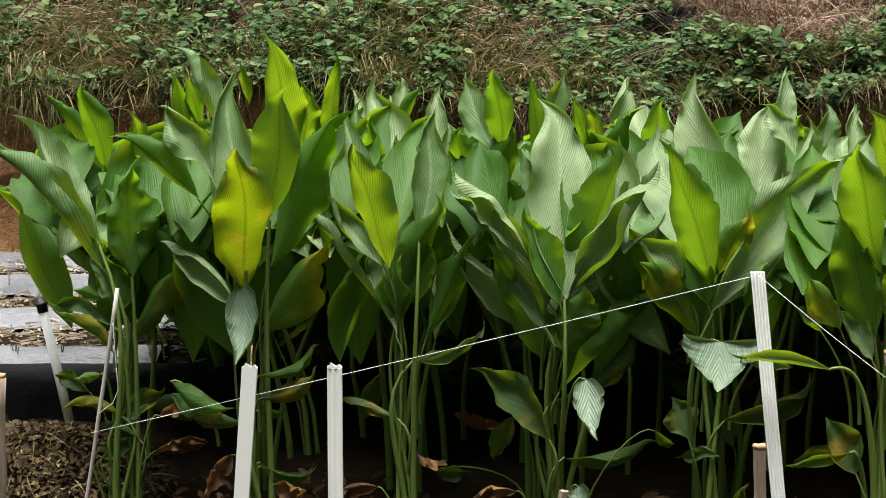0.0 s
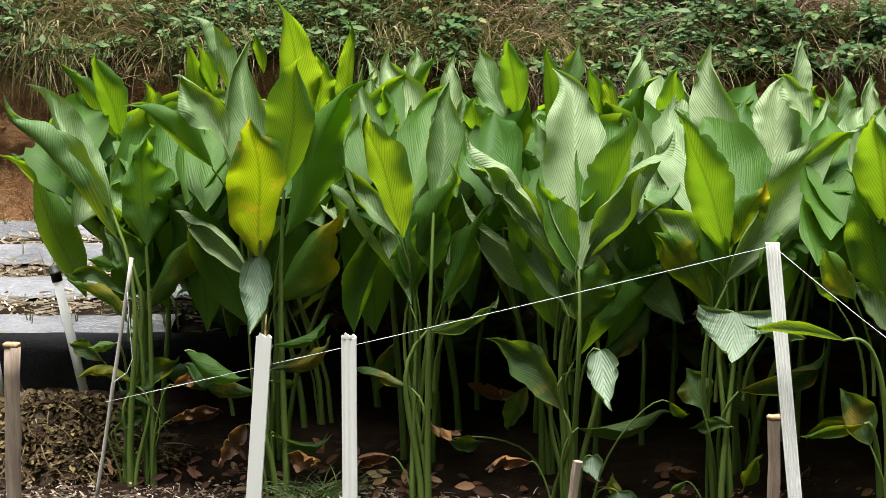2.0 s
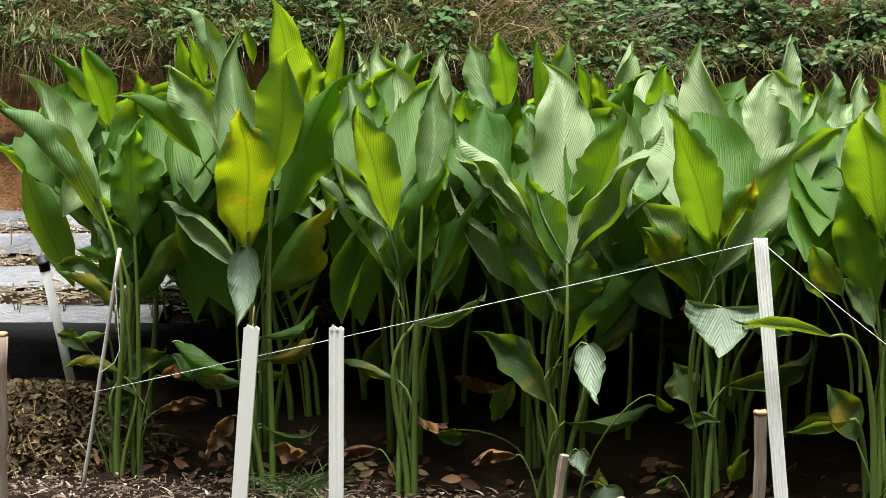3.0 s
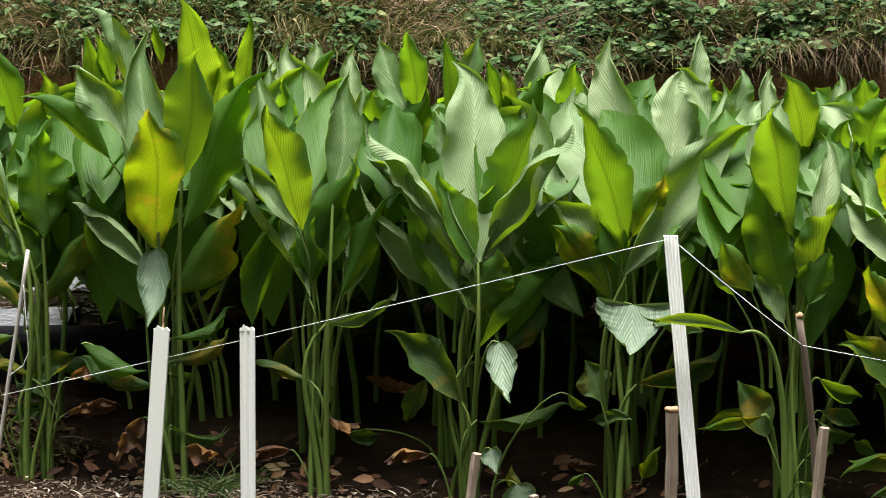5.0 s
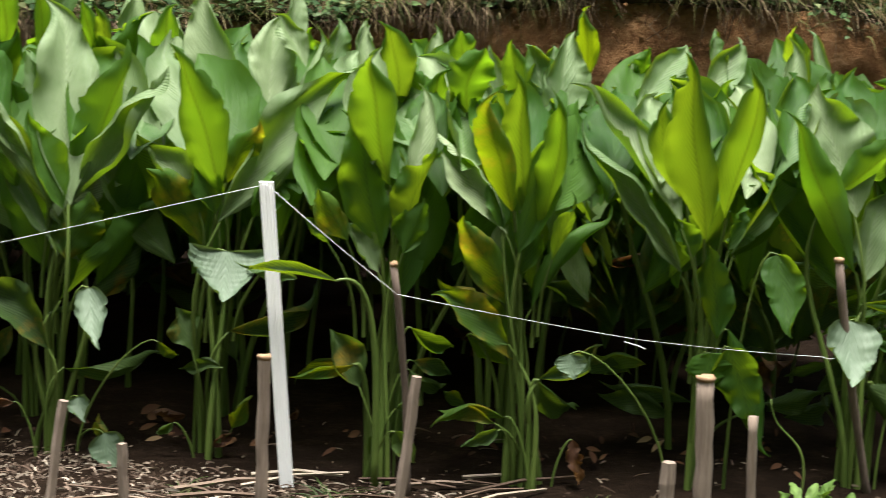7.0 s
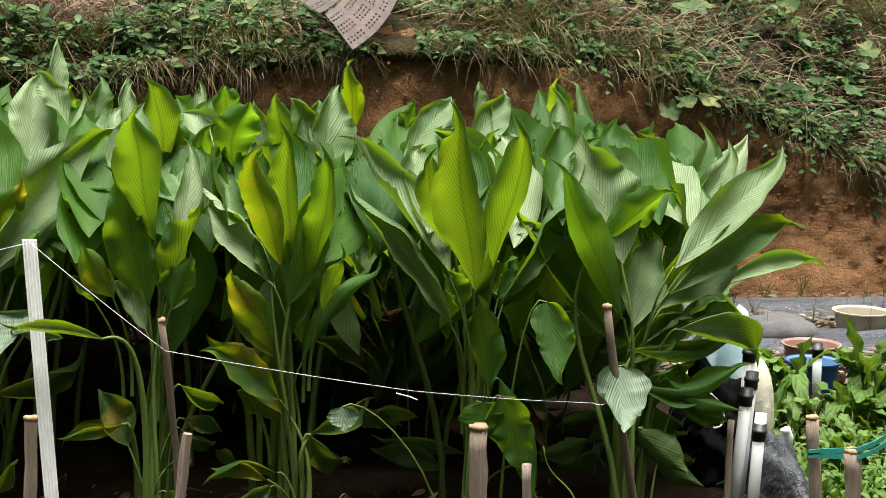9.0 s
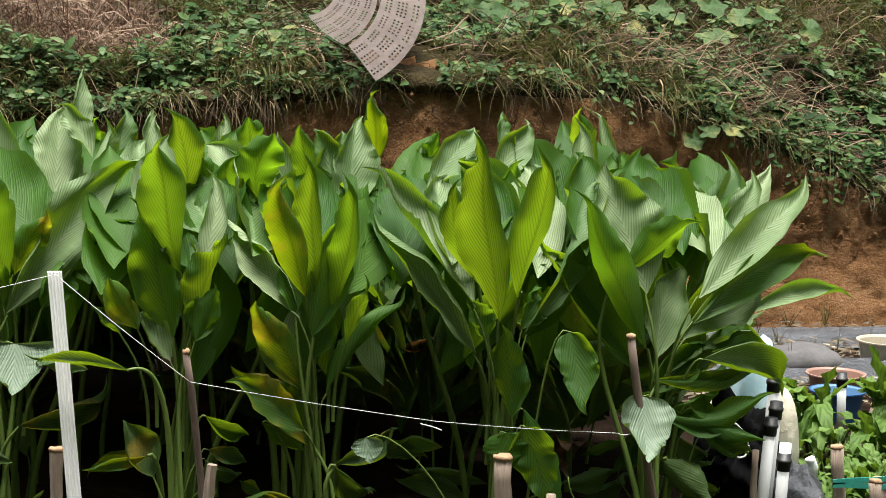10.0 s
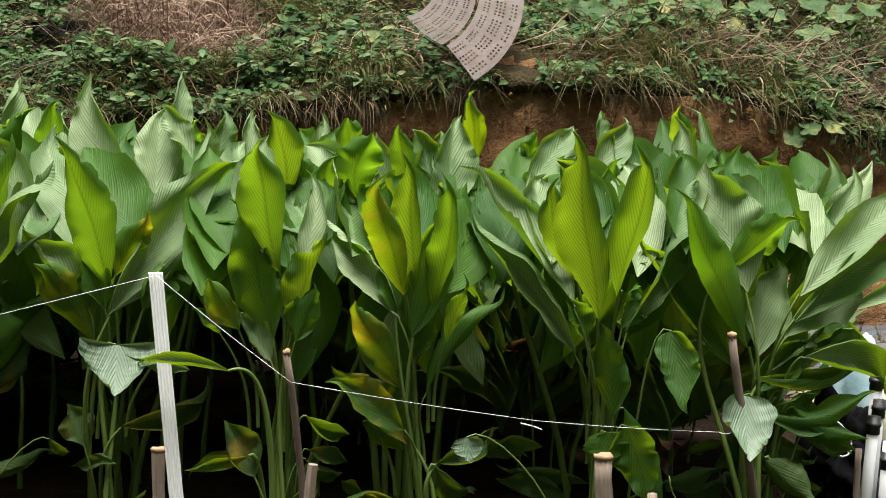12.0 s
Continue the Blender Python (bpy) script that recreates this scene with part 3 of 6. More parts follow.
leaves(clump, spot, [
    ("g", -0.293, 1.048, 0.161, 8, 26, 0.072, 0, 14, 0),
    ("g", -0.157, 1.112, 0.181, 7, 26, 0.073, 8, 16, -0.01),
    ("g", -0.147, 1.079, 0.208, 24, -18, 0.07, 16, -22, -0.07),
    ("g", -0.201, 1.131, 0.099, 12, 26, 0.05, 0, 14, 0),
    ("g", -0.23, 1.039, 0.247, -21, 26, 0.063, 0, 14, 0),
], True, 3)

spot = (-0.14, 6.71)
clump = turmeric(0, *spot)
shade_leaves(clump, 15)
leaves(clump, spot, [
    ("g", 0.054, 0.73, 0.642, -3, 30, 0.211, 0, 11, 0.01),
    ("g", 0.064, 0.758, 0.458, 24, -7, 0.175, 12, -20, 0),
    ("g", 0.073, 0.73, 0.463, 36, 8, 0.198, -40, 34, 0.02),
    ("g", -0.039, 0.832, 0.374, -43, 14, 0.118, 30, 30, 0.03),
    ("g", 0.013, 0.709, 0.45, -45, 18, 0.156, 30, 30, 0.04),
    ("g", 0.008, 0.631, 0.315, -39, 30, 0.089, 25, 26, 0.01),
    ("y", 0.05, 0.568, 0.215, 20, -12, 0.17, 0, -14, -0.04),
    ("g", 0.037, 0.449, 0.421, 49, 16, 0.207, -40, 36, -0.01),
    ("v", 0.041, 0.717, 0.292, -24, 12, 0.135, 22, 18, 0),
])
leaves(clump, spot, [
    ("g", 0.086, 0.568, 0.172, -32, 14, 0.106, 22, 22, -0.13),
    ("g", 0.003, 0.407, 0.478, 49, 20, 0.12, 50, 48, 0.04),
    ("g", 0.004, 0.318, 0.313, -46, 18, 0.152, -15, 23, 0.09),
    ("h", 0.112, 0.506, 0.194, 173, -40, 0.105, 10, 14, 0),
    ("g", 0.048, 0.258, 0.305, 81, 28, 0.089, 10, 32, 0.08),
    ("y", 0.309, 0.337, 0.089, 131, 28, 0.035, 0, 12, 0.09),
    ("d", -0.093, 0.164, 0.155, -107, 26, 0.062, 0, 29, 0.12),
    ("h", 0.088, 0.191, 0.083, 162, -40, 0.084, 10, 17, 0),
    ("g", 0.176, 0.047, 0.107, -20, -19, 0.058, 0, 23, 0),
])
leaves(clump, spot, [
    ("h", 0.16, 0.09, 0.12, 160, -20, 0.118, 0, 12, 0),
])

spot = (-0.13, 7.13)
clump = turmeric(1, *spot)
shade_leaves(clump, 8)
leaves(clump, spot, [
    ("g", -0.171, 0.902, 0.297, 17, -14, 0.19, 18, -28, -0.09),
    ("g", -0.167, 1.088, 0.284, -22, 26, 0.096, -8, 16, -0),
    ("g", -0.15, 1.091, 0.306, -5, -26, 0.104, 0, -15, 0.06),
    ("g", -0.036, 1.053, 0.304, -4, -14, 0.079, 0, -18, 0.01),
    ("g", 0.112, 1.087, 0.209, -14, -24, 0.071, -4, -18, 0.03),
    ("g", 0.153, 1.066, 0.201, -10, -24, 0.079, 0, -18, 0.03),
    ("g", 0.197, 0.987, 0.266, 16, -10, 0.126, 20, -28, -0.03),
    ("g", 0.006, 0.881, 0.264, -19, 24, 0.119, -8, 14, 0),
    ("g", -0.096, 0.881, 0.149, -9, -14, 0.118, 0, -16, 0),
], True, 3)
leaves(clump, spot, [
    ("g", 0.159, 0.95, 0.164, -19, 16, 0.122, 10, 18, 0),
    ("g", -0.119, 0.287, 0.194, -155, 23, 0.083, 0, 23, 0),
    ("g", -0.366, 0.109, 0.112, 92, 23, 0.07, 0, 23, 0.1),
], True, 3)

spot = (-0.14, 7.56)
clump = turmeric(1, *spot)
leaves(clump, spot, [
    ("g", -0.016, 1.096, 0.227, 20, 22, 0.087, 10, 20, 0),
    ("g", 0.212, 1.041, 0.262, 10, 26, 0.1, 4, 14, -0.03),
    ("g", 0.337, 0.977, 0.283, 4, -26, 0.095, 4, -16, -0.02),
    ("g", 0.307, 0.905, 0.122, -14, -20, 0.072, 0, -18, 0),
    ("g", -0.241, 1.143, 0.078, 14, 24, 0.054, 0, 16, 0),
    ("g", 0.396, 0.995, 0.191, -5, 26, 0.075, 0, 14, 0),
], True, 3)

spot = (0.29, 6.68)
clump = turmeric(0, *spot)
shade_leaves(clump, 15)
leaves(clump, spot, [
    ("g", 0.053, 0.76, 0.52, -17, -25, 0.162, -5, -17, -0.01),
    ("g", 0.044, 0.69, 0.62, 42, 14, 0.186, -28, 26, -0.04),
    ("y", 0.064, 0.796, 0.224, 27, -25, 0.108, 8, -16, -0.04),
    ("g", 0.209, 0.633, 0.377, 23, -6, 0.201, 14, -22, -0.03),
    ("g", -0.036, 0.755, 0.201, -48, 18, 0.149, 22, 20, 0.09),
    ("y", -0.004, 0.621, 0.284, -32, -17, 0.164, 0, -17, 0.01),
    ("v", 0.236, 0.849, 0.206, 48, 20, 0.085, -24, 24, 0),
    ("v", 0.033, 0.706, 0.176, -24, 8, 0.122, 22, 18, 0),
    ("v", 0.136, 0.706, 0.172, 22, 6, 0.134, 10, 18, 0),
])
leaves(clump, spot, [
    ("t", 0.057, 0.626, 0.161, -176, -40, 0.238, 0, 6, 0),
    ("g", 0.078, 0.364, 0.319, 72, 26, 0.116, 0, 23, 0.08),
    ("g", -0.025, 0.315, 0.134, -24, 23, 0.112, 0, 17, 0.07),
    ("g", 0.062, 0.269, 0.143, -104, 30, 0.054, 0, 29, 0.13),
    ("g", -0.074, 0.105, 0.073, -131, 36, 0.046, 0, 29, 0),
    ("y", 0.094, 0.088, 0.12, 23, -12, 0.066, 0, 23, 0),
    ("d", 0.037, 0.037, 0.073, 60, 23, 0.05, 0, 23, 0),
])

spot = (0.41, 7.1)
clump = turmeric(1, *spot)
shade_leaves(clump, 8)
leaves(clump, spot, [
    ("g", 0.134, 0.867, 0.223, -40, 18, 0.09, 25, 28, -0.01),
    ("w", -0.019, 0.885, 0.471, -13, 20, 0.171, -4, 12, -0.01),
    ("g", -0.046, 0.847, 0.326, 62, 34, 0.118, -22, 18, -0.05),
    ("g", 0.142, 0.884, 0.335, 19, 10, 0.129, 20, 22, 0.01),
    ("g", 0.088, 0.936, 0.334, 7, 30, 0.146, 6, 14, -0.04),
    ("g", 0.193, 1.08, 0.196, -28, 24, 0.087, 22, 20, 0),
    ("g", 0.309, 0.884, 0.244, 8, -26, 0.099, 8, -16, 0),
    ("g", 0.311, 0.773, 0.169, -6, 26, 0.079, 0, 14, 0),
    ("g", 0.209, 0.901, 0.172, 4, -4, 0.123, 10, -20, 0),
], True, 3)
leaves(clump, spot, [
    ("d", -0.143, 0.023, 0.115, -85, 23, 0.058, 0, 23, 0),
    ("g", 0.012, 0.182, 0.182, -16, 23, 0.103, 0, 23, 0),
    ("d", 0.124, -0.051, 0.121, 47, 23, 0.062, 0, 23, 0),
], True, 3)

spot = (0.54, 7.53)
clump = turmeric(1, *spot)
leaves(clump, spot, [
    ("g", 0.054, 1.07, 0.254, 1, 28, 0.087, 6, 14, 0.04),
    ("g", 0.097, 1.016, 0.164, 4, -26, 0.063, 0, -18, 0),
    ("g", 0.175, 0.989, 0.221, 16, 28, 0.1, 6, 14, -0.04),
    ("g", 0.266, 1.015, 0.185, 12, 26, 0.071, 6, 14, -0.02),
    ("g", 0.248, 0.943, 0.147, -7, -24, 0.083, 0, -16, 0),
], True, 3)

spot = (0.78, 6.43)
clump = turmeric(0, *spot)
shade_leaves(clump, 15)
leaves(clump, spot, [
    ("g", -0.018, 0.661, 0.414, -13, -11, 0.166, -2, -14, -0),
    ("g", -0, 0.839, 0.443, -15, -27, 0.167, -3, -13, -0),
    ("g", 0.031, 0.683, 0.295, 19, -12, 0.137, 14, -22, -0.03),
    ("y", -0.114, 0.686, 0.19, -33, -18, 0.103, 0, -18, 0.04),
    ("g", -0.024, 0.596, 0.178, -38, 20, 0.098, 22, 24, 0.04),
    ("g", 0.039, 0.808, 0.335, 12, 24, 0.085, 8, 14, 0.07),
    ("v", -0.16, 0.671, 0.105, -47, 18, 0.075, 22, 20, 0),
    ("g", 0.037, 0.66, 0.167, 20, -4, 0.109, 10, -18, 0),
    ("g", 0.072, 0.447, 0.182, 117, 33, 0.078, 0, 23, 0.1),
])
leaves(clump, spot, [
    ("g", 0.073, 0.325, 0.156, 115, 33, 0.067, 0, 23, 0.12),
    ("g", -0.066, 0.277, 0.179, -30, 18, 0.138, 0, 17, 0.03),
    ("g", 0.035, 0.218, 0.088, 63, 30, 0.067, 0, 23, 0.08),
    ("n", -0.244, 0.574, 0.162, -84, 31, 0.056, 0, 29, 0.06),
    ("u", 0.024, 0.174, 0.106, 147, 0, 0.073, 0, 14, 0),
    ("v", 0.083, 0.348, 0.122, 108, 10, 0.076, -22, 18, 0),
    ("v", -0.026, 0.077, 0.086, 14, 10, 0.065, 0, 14, 0),
    ("y", -0.085, 0.34, 0.179, -104, 6, 0.051, 0, 20, 0),
])

spot = (0.83, 6.85)
clump = turmeric(1, *spot)
shade_leaves(clump, 8)
leaves(clump, spot, [
    ("g", 0.011, 0.976, 0.326, -11, -28, 0.139, -4, -14, 0.06),
    ("g", 0.103, 0.91, 0.242, 8, -22, 0.097, 6, -16, -0.02),
    ("g", 0.24, 0.777, 0.273, -24, -2, 0.146, -6, -18, 0.13),
    ("g", 0.072, 1.025, 0.093, -14, -20, 0.112, 0, -16, 0),
    ("y", -0.062, 0.234, 0.226, -106, 23, 0.067, 0, 23, 0.09),
], True, 3)

spot = (1.06, 7.28)
clump = turmeric(1, *spot)
leaves(clump, spot, [
    ("g", -0.073, 1.007, 0.209, 20, 26, 0.072, 8, 14, -0.04),
    ("g", -0.27, 0.973, 0.234, 7, 26, 0.071, 0, 14, 0),
], True, 3)

spot = (1.19, 6.37)
clump = turmeric(0, *spot)
shade_leaves(clump, 15)
leaves(clump, spot, [
    ("y", -0.081, 0.79, 0.461, -20, -33, 0.115, -3, -12, -0.02),
    ("g", -0.059, 0.79, 0.443, -6, -25, 0.11, 0, -15, 0.01),
    ("g", -0.057, 0.672, 0.344, 12, -3, 0.143, 8, -17, -0.01),
    ("g", 0.008, 0.719, 0.456, 2, -24, 0.112, 6, -16, 0.02),
    ("g", -0.095, 0.721, 0.364, -34, 32, 0.129, 22, 24, -0.01),
    ("y", -0.074, 0.52, 0.338, -33, -20, 0.129, -4, -15, 0.03),
    ("y", -0.081, 0.42, 0.252, -54, 16, 0.12, -6, 18, 0.04),
    ("g", -0.01, 0.508, 0.359, 43, -2, 0.129, 26, -28, -0.09),
    ("g", 0.031, 0.656, 0.217, 15, -22, 0.059, 14, -18, 0),
])
leaves(clump, spot, [
    ("v", -0.104, 0.729, 0.184, -4, 10, 0.088, 0, 16, 0),
    ("v", -0.048, 0.603, 0.158, 15, 6, 0.089, 0, 16, 0),
    ("y", -0.048, 0.368, 0.312, -49, 20, 0.14, -10, 21, 0.05),
    ("g", 0.013, 0.316, 0.24, 67, 28, 0.103, 0, 25, 0.08),
    ("g", 0.009, 0.316, 0.226, 120, 39, 0.092, 0, 23, 0.17),
    ("g", -0.189, 0.435, 0.186, 125, 23, 0.066, 0, 23, 0),
    ("y", -0.107, 0.195, 0.16, -85, 23, 0.063, 0, 23, 0.14),
    ("d", 0.121, 0.137, 0.127, 169, -12, 0.059, 0, 17, 0.05),
    ("y", -0.076, 0.207, 0.207, -94, 0, 0.06, 0, 20, 0.15),
])
leaves(clump, spot, [
    ("u", -0.109, 0.191, 0.111, -113, 0, 0.051, 0, 16, 0),
])

spot = (1.2, 6.79)
clump = turmeric(1, *spot)
shade_leaves(clump, 8)
leaves(clump, spot, [
    ("g", -0.102, 0.868, 0.31, -25, -4, 0.128, -10, -20, -0.02),
    ("g", -0.162, 0.999, 0.23, 9, -30, 0.15, 6, -13, -0.09),
    ("g", -0.018, 1.015, 0.225, -15, -20, 0.093, -4, -16, 0.07),
    ("g", 0.086, 0.929, 0.35, 16, 30, 0.157, 6, 12, -0.02),
    ("g", 0.062, 1.063, 0.148, -12, 26, 0.104, -4, 14, 0),
    ("g", 0.147, 0.915, 0.136, 31, 20, 0.102, -22, 16, 0),
    ("g", -0.042, 0.868, 0.194, -13, -12, 0.112, 0, -16, 0),
    ("g", 0.205, 0.28, 0.238, 109, 30, 0.067, 0, 23, 0.1),
    ("y", -0.132, 0.137, 0.074, -66, 23, 0.059, 0, 23, 0.09),
], True, 3)

spot = (1.32, 7.22)
clump = turmeric(1, *spot)
leaves(clump, spot, [
    ("g", -0.215, 1.056, 0.163, -18, -26, 0.11, 0, -15, 0),
    ("g", -0.102, 0.969, 0.177, -14, 14, 0.089, -6, 18, 0),
    ("y", 0.159, 1.047, 0.291, -13, -31, 0.082, 0, -15, 0.01),
    ("g", 0.042, 1.047, 0.112, 11, 26, 0.079, 0, 14, 0),
], True, 3)

spot = (1.69, 6.34)
clump = turmeric(0, *spot)
shade_leaves(clump, 15)
leaves(clump, spot, [
    ("g", -0.053, 0.722, 0.606, -13, -24, 0.169, 0, -14, 0),
    ("g", 0.009, 0.779, 0.501, 2, -29, 0.143, 6, -14, 0.02),
    ("g", -0.1, 0.812, 0.349, -21, -20, 0.127, -4, -16, -0.04),
    ("g", -0.118, 0.75, 0.534, -34, 32, 0.155, 22, 22, 0.04),
    ("g", -0.104, 0.616, 0.506, -40, 18, 0.135, 26, 28, 0.05),
    ("g", 0.043, 0.673, 0.542, 30, 26, 0.14, 24, 24, -0),
    ("v", 0.03, 0.685, 0.149, 24, 26, 0.11, 10, 16, 0),
    ("g", 0, 0.442, 0.275, -8, -5, 0.119, 0, -16, 0.03),
    ("v", -0.082, 0.663, 0.136, -24, 8, 0.097, 22, 16, 0),
])
leaves(clump, spot, [
    ("u", 0.143, 0.694, 0.237, 176, -28, 0.123, 5, 12, 0),
    ("u", -0.037, 0.42, 0.101, 175, -8, 0.163, 0, -17, 0),
    ("u", 0.02, 0.435, 0.224, 162, -4, 0.139, 10, 6, 0),
    ("g", 0.028, 0.47, 0.37, 166, -15, 0.11, 0, -16, -0.04),
    ("h", -0.427, 0.417, 0.071, 174, -20, 0.092, 0, 7, 0),
])

spot = (1.75, 6.76)
clump = turmeric(1, *spot)
shade_leaves(clump, 8)
leaves(clump, spot, [
    ("g", -0.216, 1.025, 0.311, 51, 36, 0.126, -22, 14, 0.01),
    ("g", -0.018, 1.032, 0.277, 40, 32, 0.119, -22, 14, -0.01),
    ("g", 0.046, 0.932, 0.225, -8, -25, 0.094, 0, -15, -0.01),
    ("g", 0.173, 0.898, 0.385, 25, 26, 0.131, 12, 16, -0.02),
    ("g", -0.277, 0.828, 0.226, -29, -20, 0.09, -4, -16, -0.02),
    ("g", -0.183, 0.884, 0.138, -7, 24, 0.112, 0, 14, 0),
    ("g", 0.101, 1.031, 0.103, 62, 20, 0.103, -22, 16, 0),
    ("g", -0.06, 0.099, 0.234, -80, 26, 0.086, 0, 23, 0.07),
    ("g", -0.221, 0.248, 0.154, -88, 26, 0.07, 0, 23, 0.09),
], True, 3)
leaves(clump, spot, [
    ("g", 0.1, 0.299, 0.14, -115, -12, 0.078, 0, -17, 0.08),
    ("g", 0.211, 0.149, 0.177, 68, -19, 0.09, 0, -23, 0.1),
    ("g", -0.002, 0.14, 0.286, -87, 26, 0.082, 0, 23, 0.08),
    ("y", -0.156, 0.271, 0.163, -90, 26, 0.07, 0, 23, 0.08),
], True, 3)

spot = (1.67, 7.19)
clump = turmeric(1, *spot)
leaves(clump, spot, [
    ("g", 0.491, 1.012, 0.278, -23, -26, 0.1, -4, -15, 0.03),
    ("g", 0.198, 1.101, 0.12, 8, 26, 0.06, 4, 14, 0),
    ("g", -0.036, 1.032, 0.133, 10, -18, 0.069, 8, -18, 0),
    ("g", -0.072, 1.032, 0.085, 15, 24, 0.06, 4, 14, 0),
    ("g", -0.109, 0.98, 0.095, -32, -24, 0.072, 0, -16, 0),
    ("g", -0.064, 0.945, 0.085, 11, -14, 0.074, 8, -18, 0),
    ("g", 0.559, 0.977, 0.26, -3, 24, 0.069, 0, 14, 0),
], True, 3)

spot = (2.13, 6.37)
clump = turmeric(0, *spot)
shade_leaves(clump, 15)
leaves(clump, spot, [
    ("g", -0.041, 0.626, 0.546, -26, -12, 0.144, -8, -18, -0.03),
    ("g", -0.054, 0.78, 0.396, -18, 24, 0.221, -6, 12, 0.04),
    ("g", -0.113, 0.841, 0.268, 45, -24, 0.129, 14, -18, 0.04),
    ("g", -0.006, 0.594, 0.308, 25, 26, 0.163, 6, 14, -0.1),
    ("g", 0.093, 0.778, 0.583, 55, 26, 0.151, -22, 18, 0.02),
    ("g", 0.08, 0.706, 0.568, 70, 26, 0.143, -22, 20, -0.05),
    ("g", 0.066, 0.646, 0.371, 62, 26, 0.166, -22, 18, -0.02),
    ("g", -0.027, 0.485, 0.265, 53, 24, 0.141, -22, 20, -0.03),
    ("g", 0.115, 0.597, 0.357, 113, 24, 0.151, -22, 18, -0.14),
])
leaves(clump, spot, [
    ("g", 0.007, 0.535, 0.258, 66, 33, 0.107, 0, 23, 0.05),
    ("h", -0.074, 0.505, 0.209, -174, -40, 0.172, 0, 8, 0),
    ("g", 0.094, 0.461, 0.415, 122, 36, 0.1, 0, 23, 0.09),
    ("g", 0.126, 0.484, 0.307, 135, 36, 0.085, 0, 23, 0.08),
    ("g", 0.03, 0.389, 0.242, 118, 31, 0.085, 0, 23, 0.09),
    ("g", 0.052, 0.258, 0.258, 114, 31, 0.085, 0, 23, 0.08),
    ("g", 0.164, 0.386, 0.14, 115, -25, 0.074, 0, 23, 0.09),
    ("g", -0.071, 0.451, 0.399, 95, 41, 0.098, -1, 24, 0.05),
    ("g", 0.032, 0.451, 0.189, 73, 20, 0.083, 17, 21, 0.04),
])
leaves(clump, spot, [
    ("g", 0.095, 0.386, 0.168, -92, 22, 0.103, 13, 24, 0.07),
    ("g", -0.034, 0.291, 0.339, 90, 42, 0.1, 0, 22, 0.12),
    ("g", 0.067, 0.494, 0.214, -121, 40, 0.087, 3, 30, 0.07),
    ("g", -0.027, 0.537, 0.439, 89, 23, 0.107, -30, 29, 0.1),
    ("g", -0.006, 0.439, 0.339, 76, -12, 0.114, -40, -29, 0.11),
    ("g", 0.095, 0.454, 0.226, 109, -15, 0.107, -20, -23, 0.1),
    ("g", 0.018, 0.308, 0.197, 131, -19, 0.133, 10, -17, 0.05),
    ("g", 0.064, 0.224, 0.179, 118, -15, 0.096, 0, -17, 0.05),
])

spot = (2.24, 6.79)
clump = turmeric(1, *spot)
shade_leaves(clump, 8)
leaves(clump, spot, [
    ("g", 0.045, 0.715, 0.396, 23, 26, 0.233, 6, 11, -0.07),
    ("g", 0.108, 0.658, 0.557, 28, 26, 0.173, 10, 14, -0.01),
    ("g", 0.165, 0.671, 0.557, 37, 26, 0.147, -22, 16, -0.02),
    ("g", 0.133, 0.74, 0.452, 41, 26, 0.129, -22, 16, 0),
    ("g", 0.293, 0.646, 0.494, 86, 26, 0.088, -22, 20, -0.03),
    ("g", 0.197, 0.529, 0.177, 80, -6, 0.157, 0, -18, 0),
    ("g", 0.181, 0.53, 0.212, 64, 18, 0.118, 20, 29, 0.07),
    ("g", -0.057, 0.259, 0.162, -123, 36, 0.059, 0, 23, 0.07),
    ("g", -0.048, 0.5, 0.167, -68, 28, 0.098, -20, 23, 0.06),
], True, 3)
leaves(clump, spot, [
    ("g", 0, 0.223, 0.295, 105, 20, 0.083, -11, 31, 0.07),
    ("g", 0.043, 0.481, 0.407, 90, 41, 0.104, 7, 31, 0.11),
    ("g", -0.075, 0.197, 0.155, 49, 16, 0.118, -3, 22, 0.06),
    ("g", 0.049, 0.243, 0.428, 103, 44, 0.1, -8, 15, 0.1),
    ("g", -0.064, 0.311, 0.212, 72, 24, 0.104, 0, 24, 0.15),
    ("g", -0.094, 0.448, 0.194, 75, 22, 0.086, 10, 30, 0.07),
    ("g", 0.146, 0.516, 0.287, 64, 28, 0.118, -20, 29, 0.06),
    ("g", -0.107, 0.173, 0.201, 63, 23, 0.118, -20, 23, 0.06),
    ("g", -0.192, 0.088, 0.191, 68, 23, 0.11, 20, 23, 0.06),
], True, 3)
leaves(clump, spot, [
    ("g", 0.32, 0.019, 0.117, 77, 28, 0.071, 0, 23, 0.08),
], True, 3)


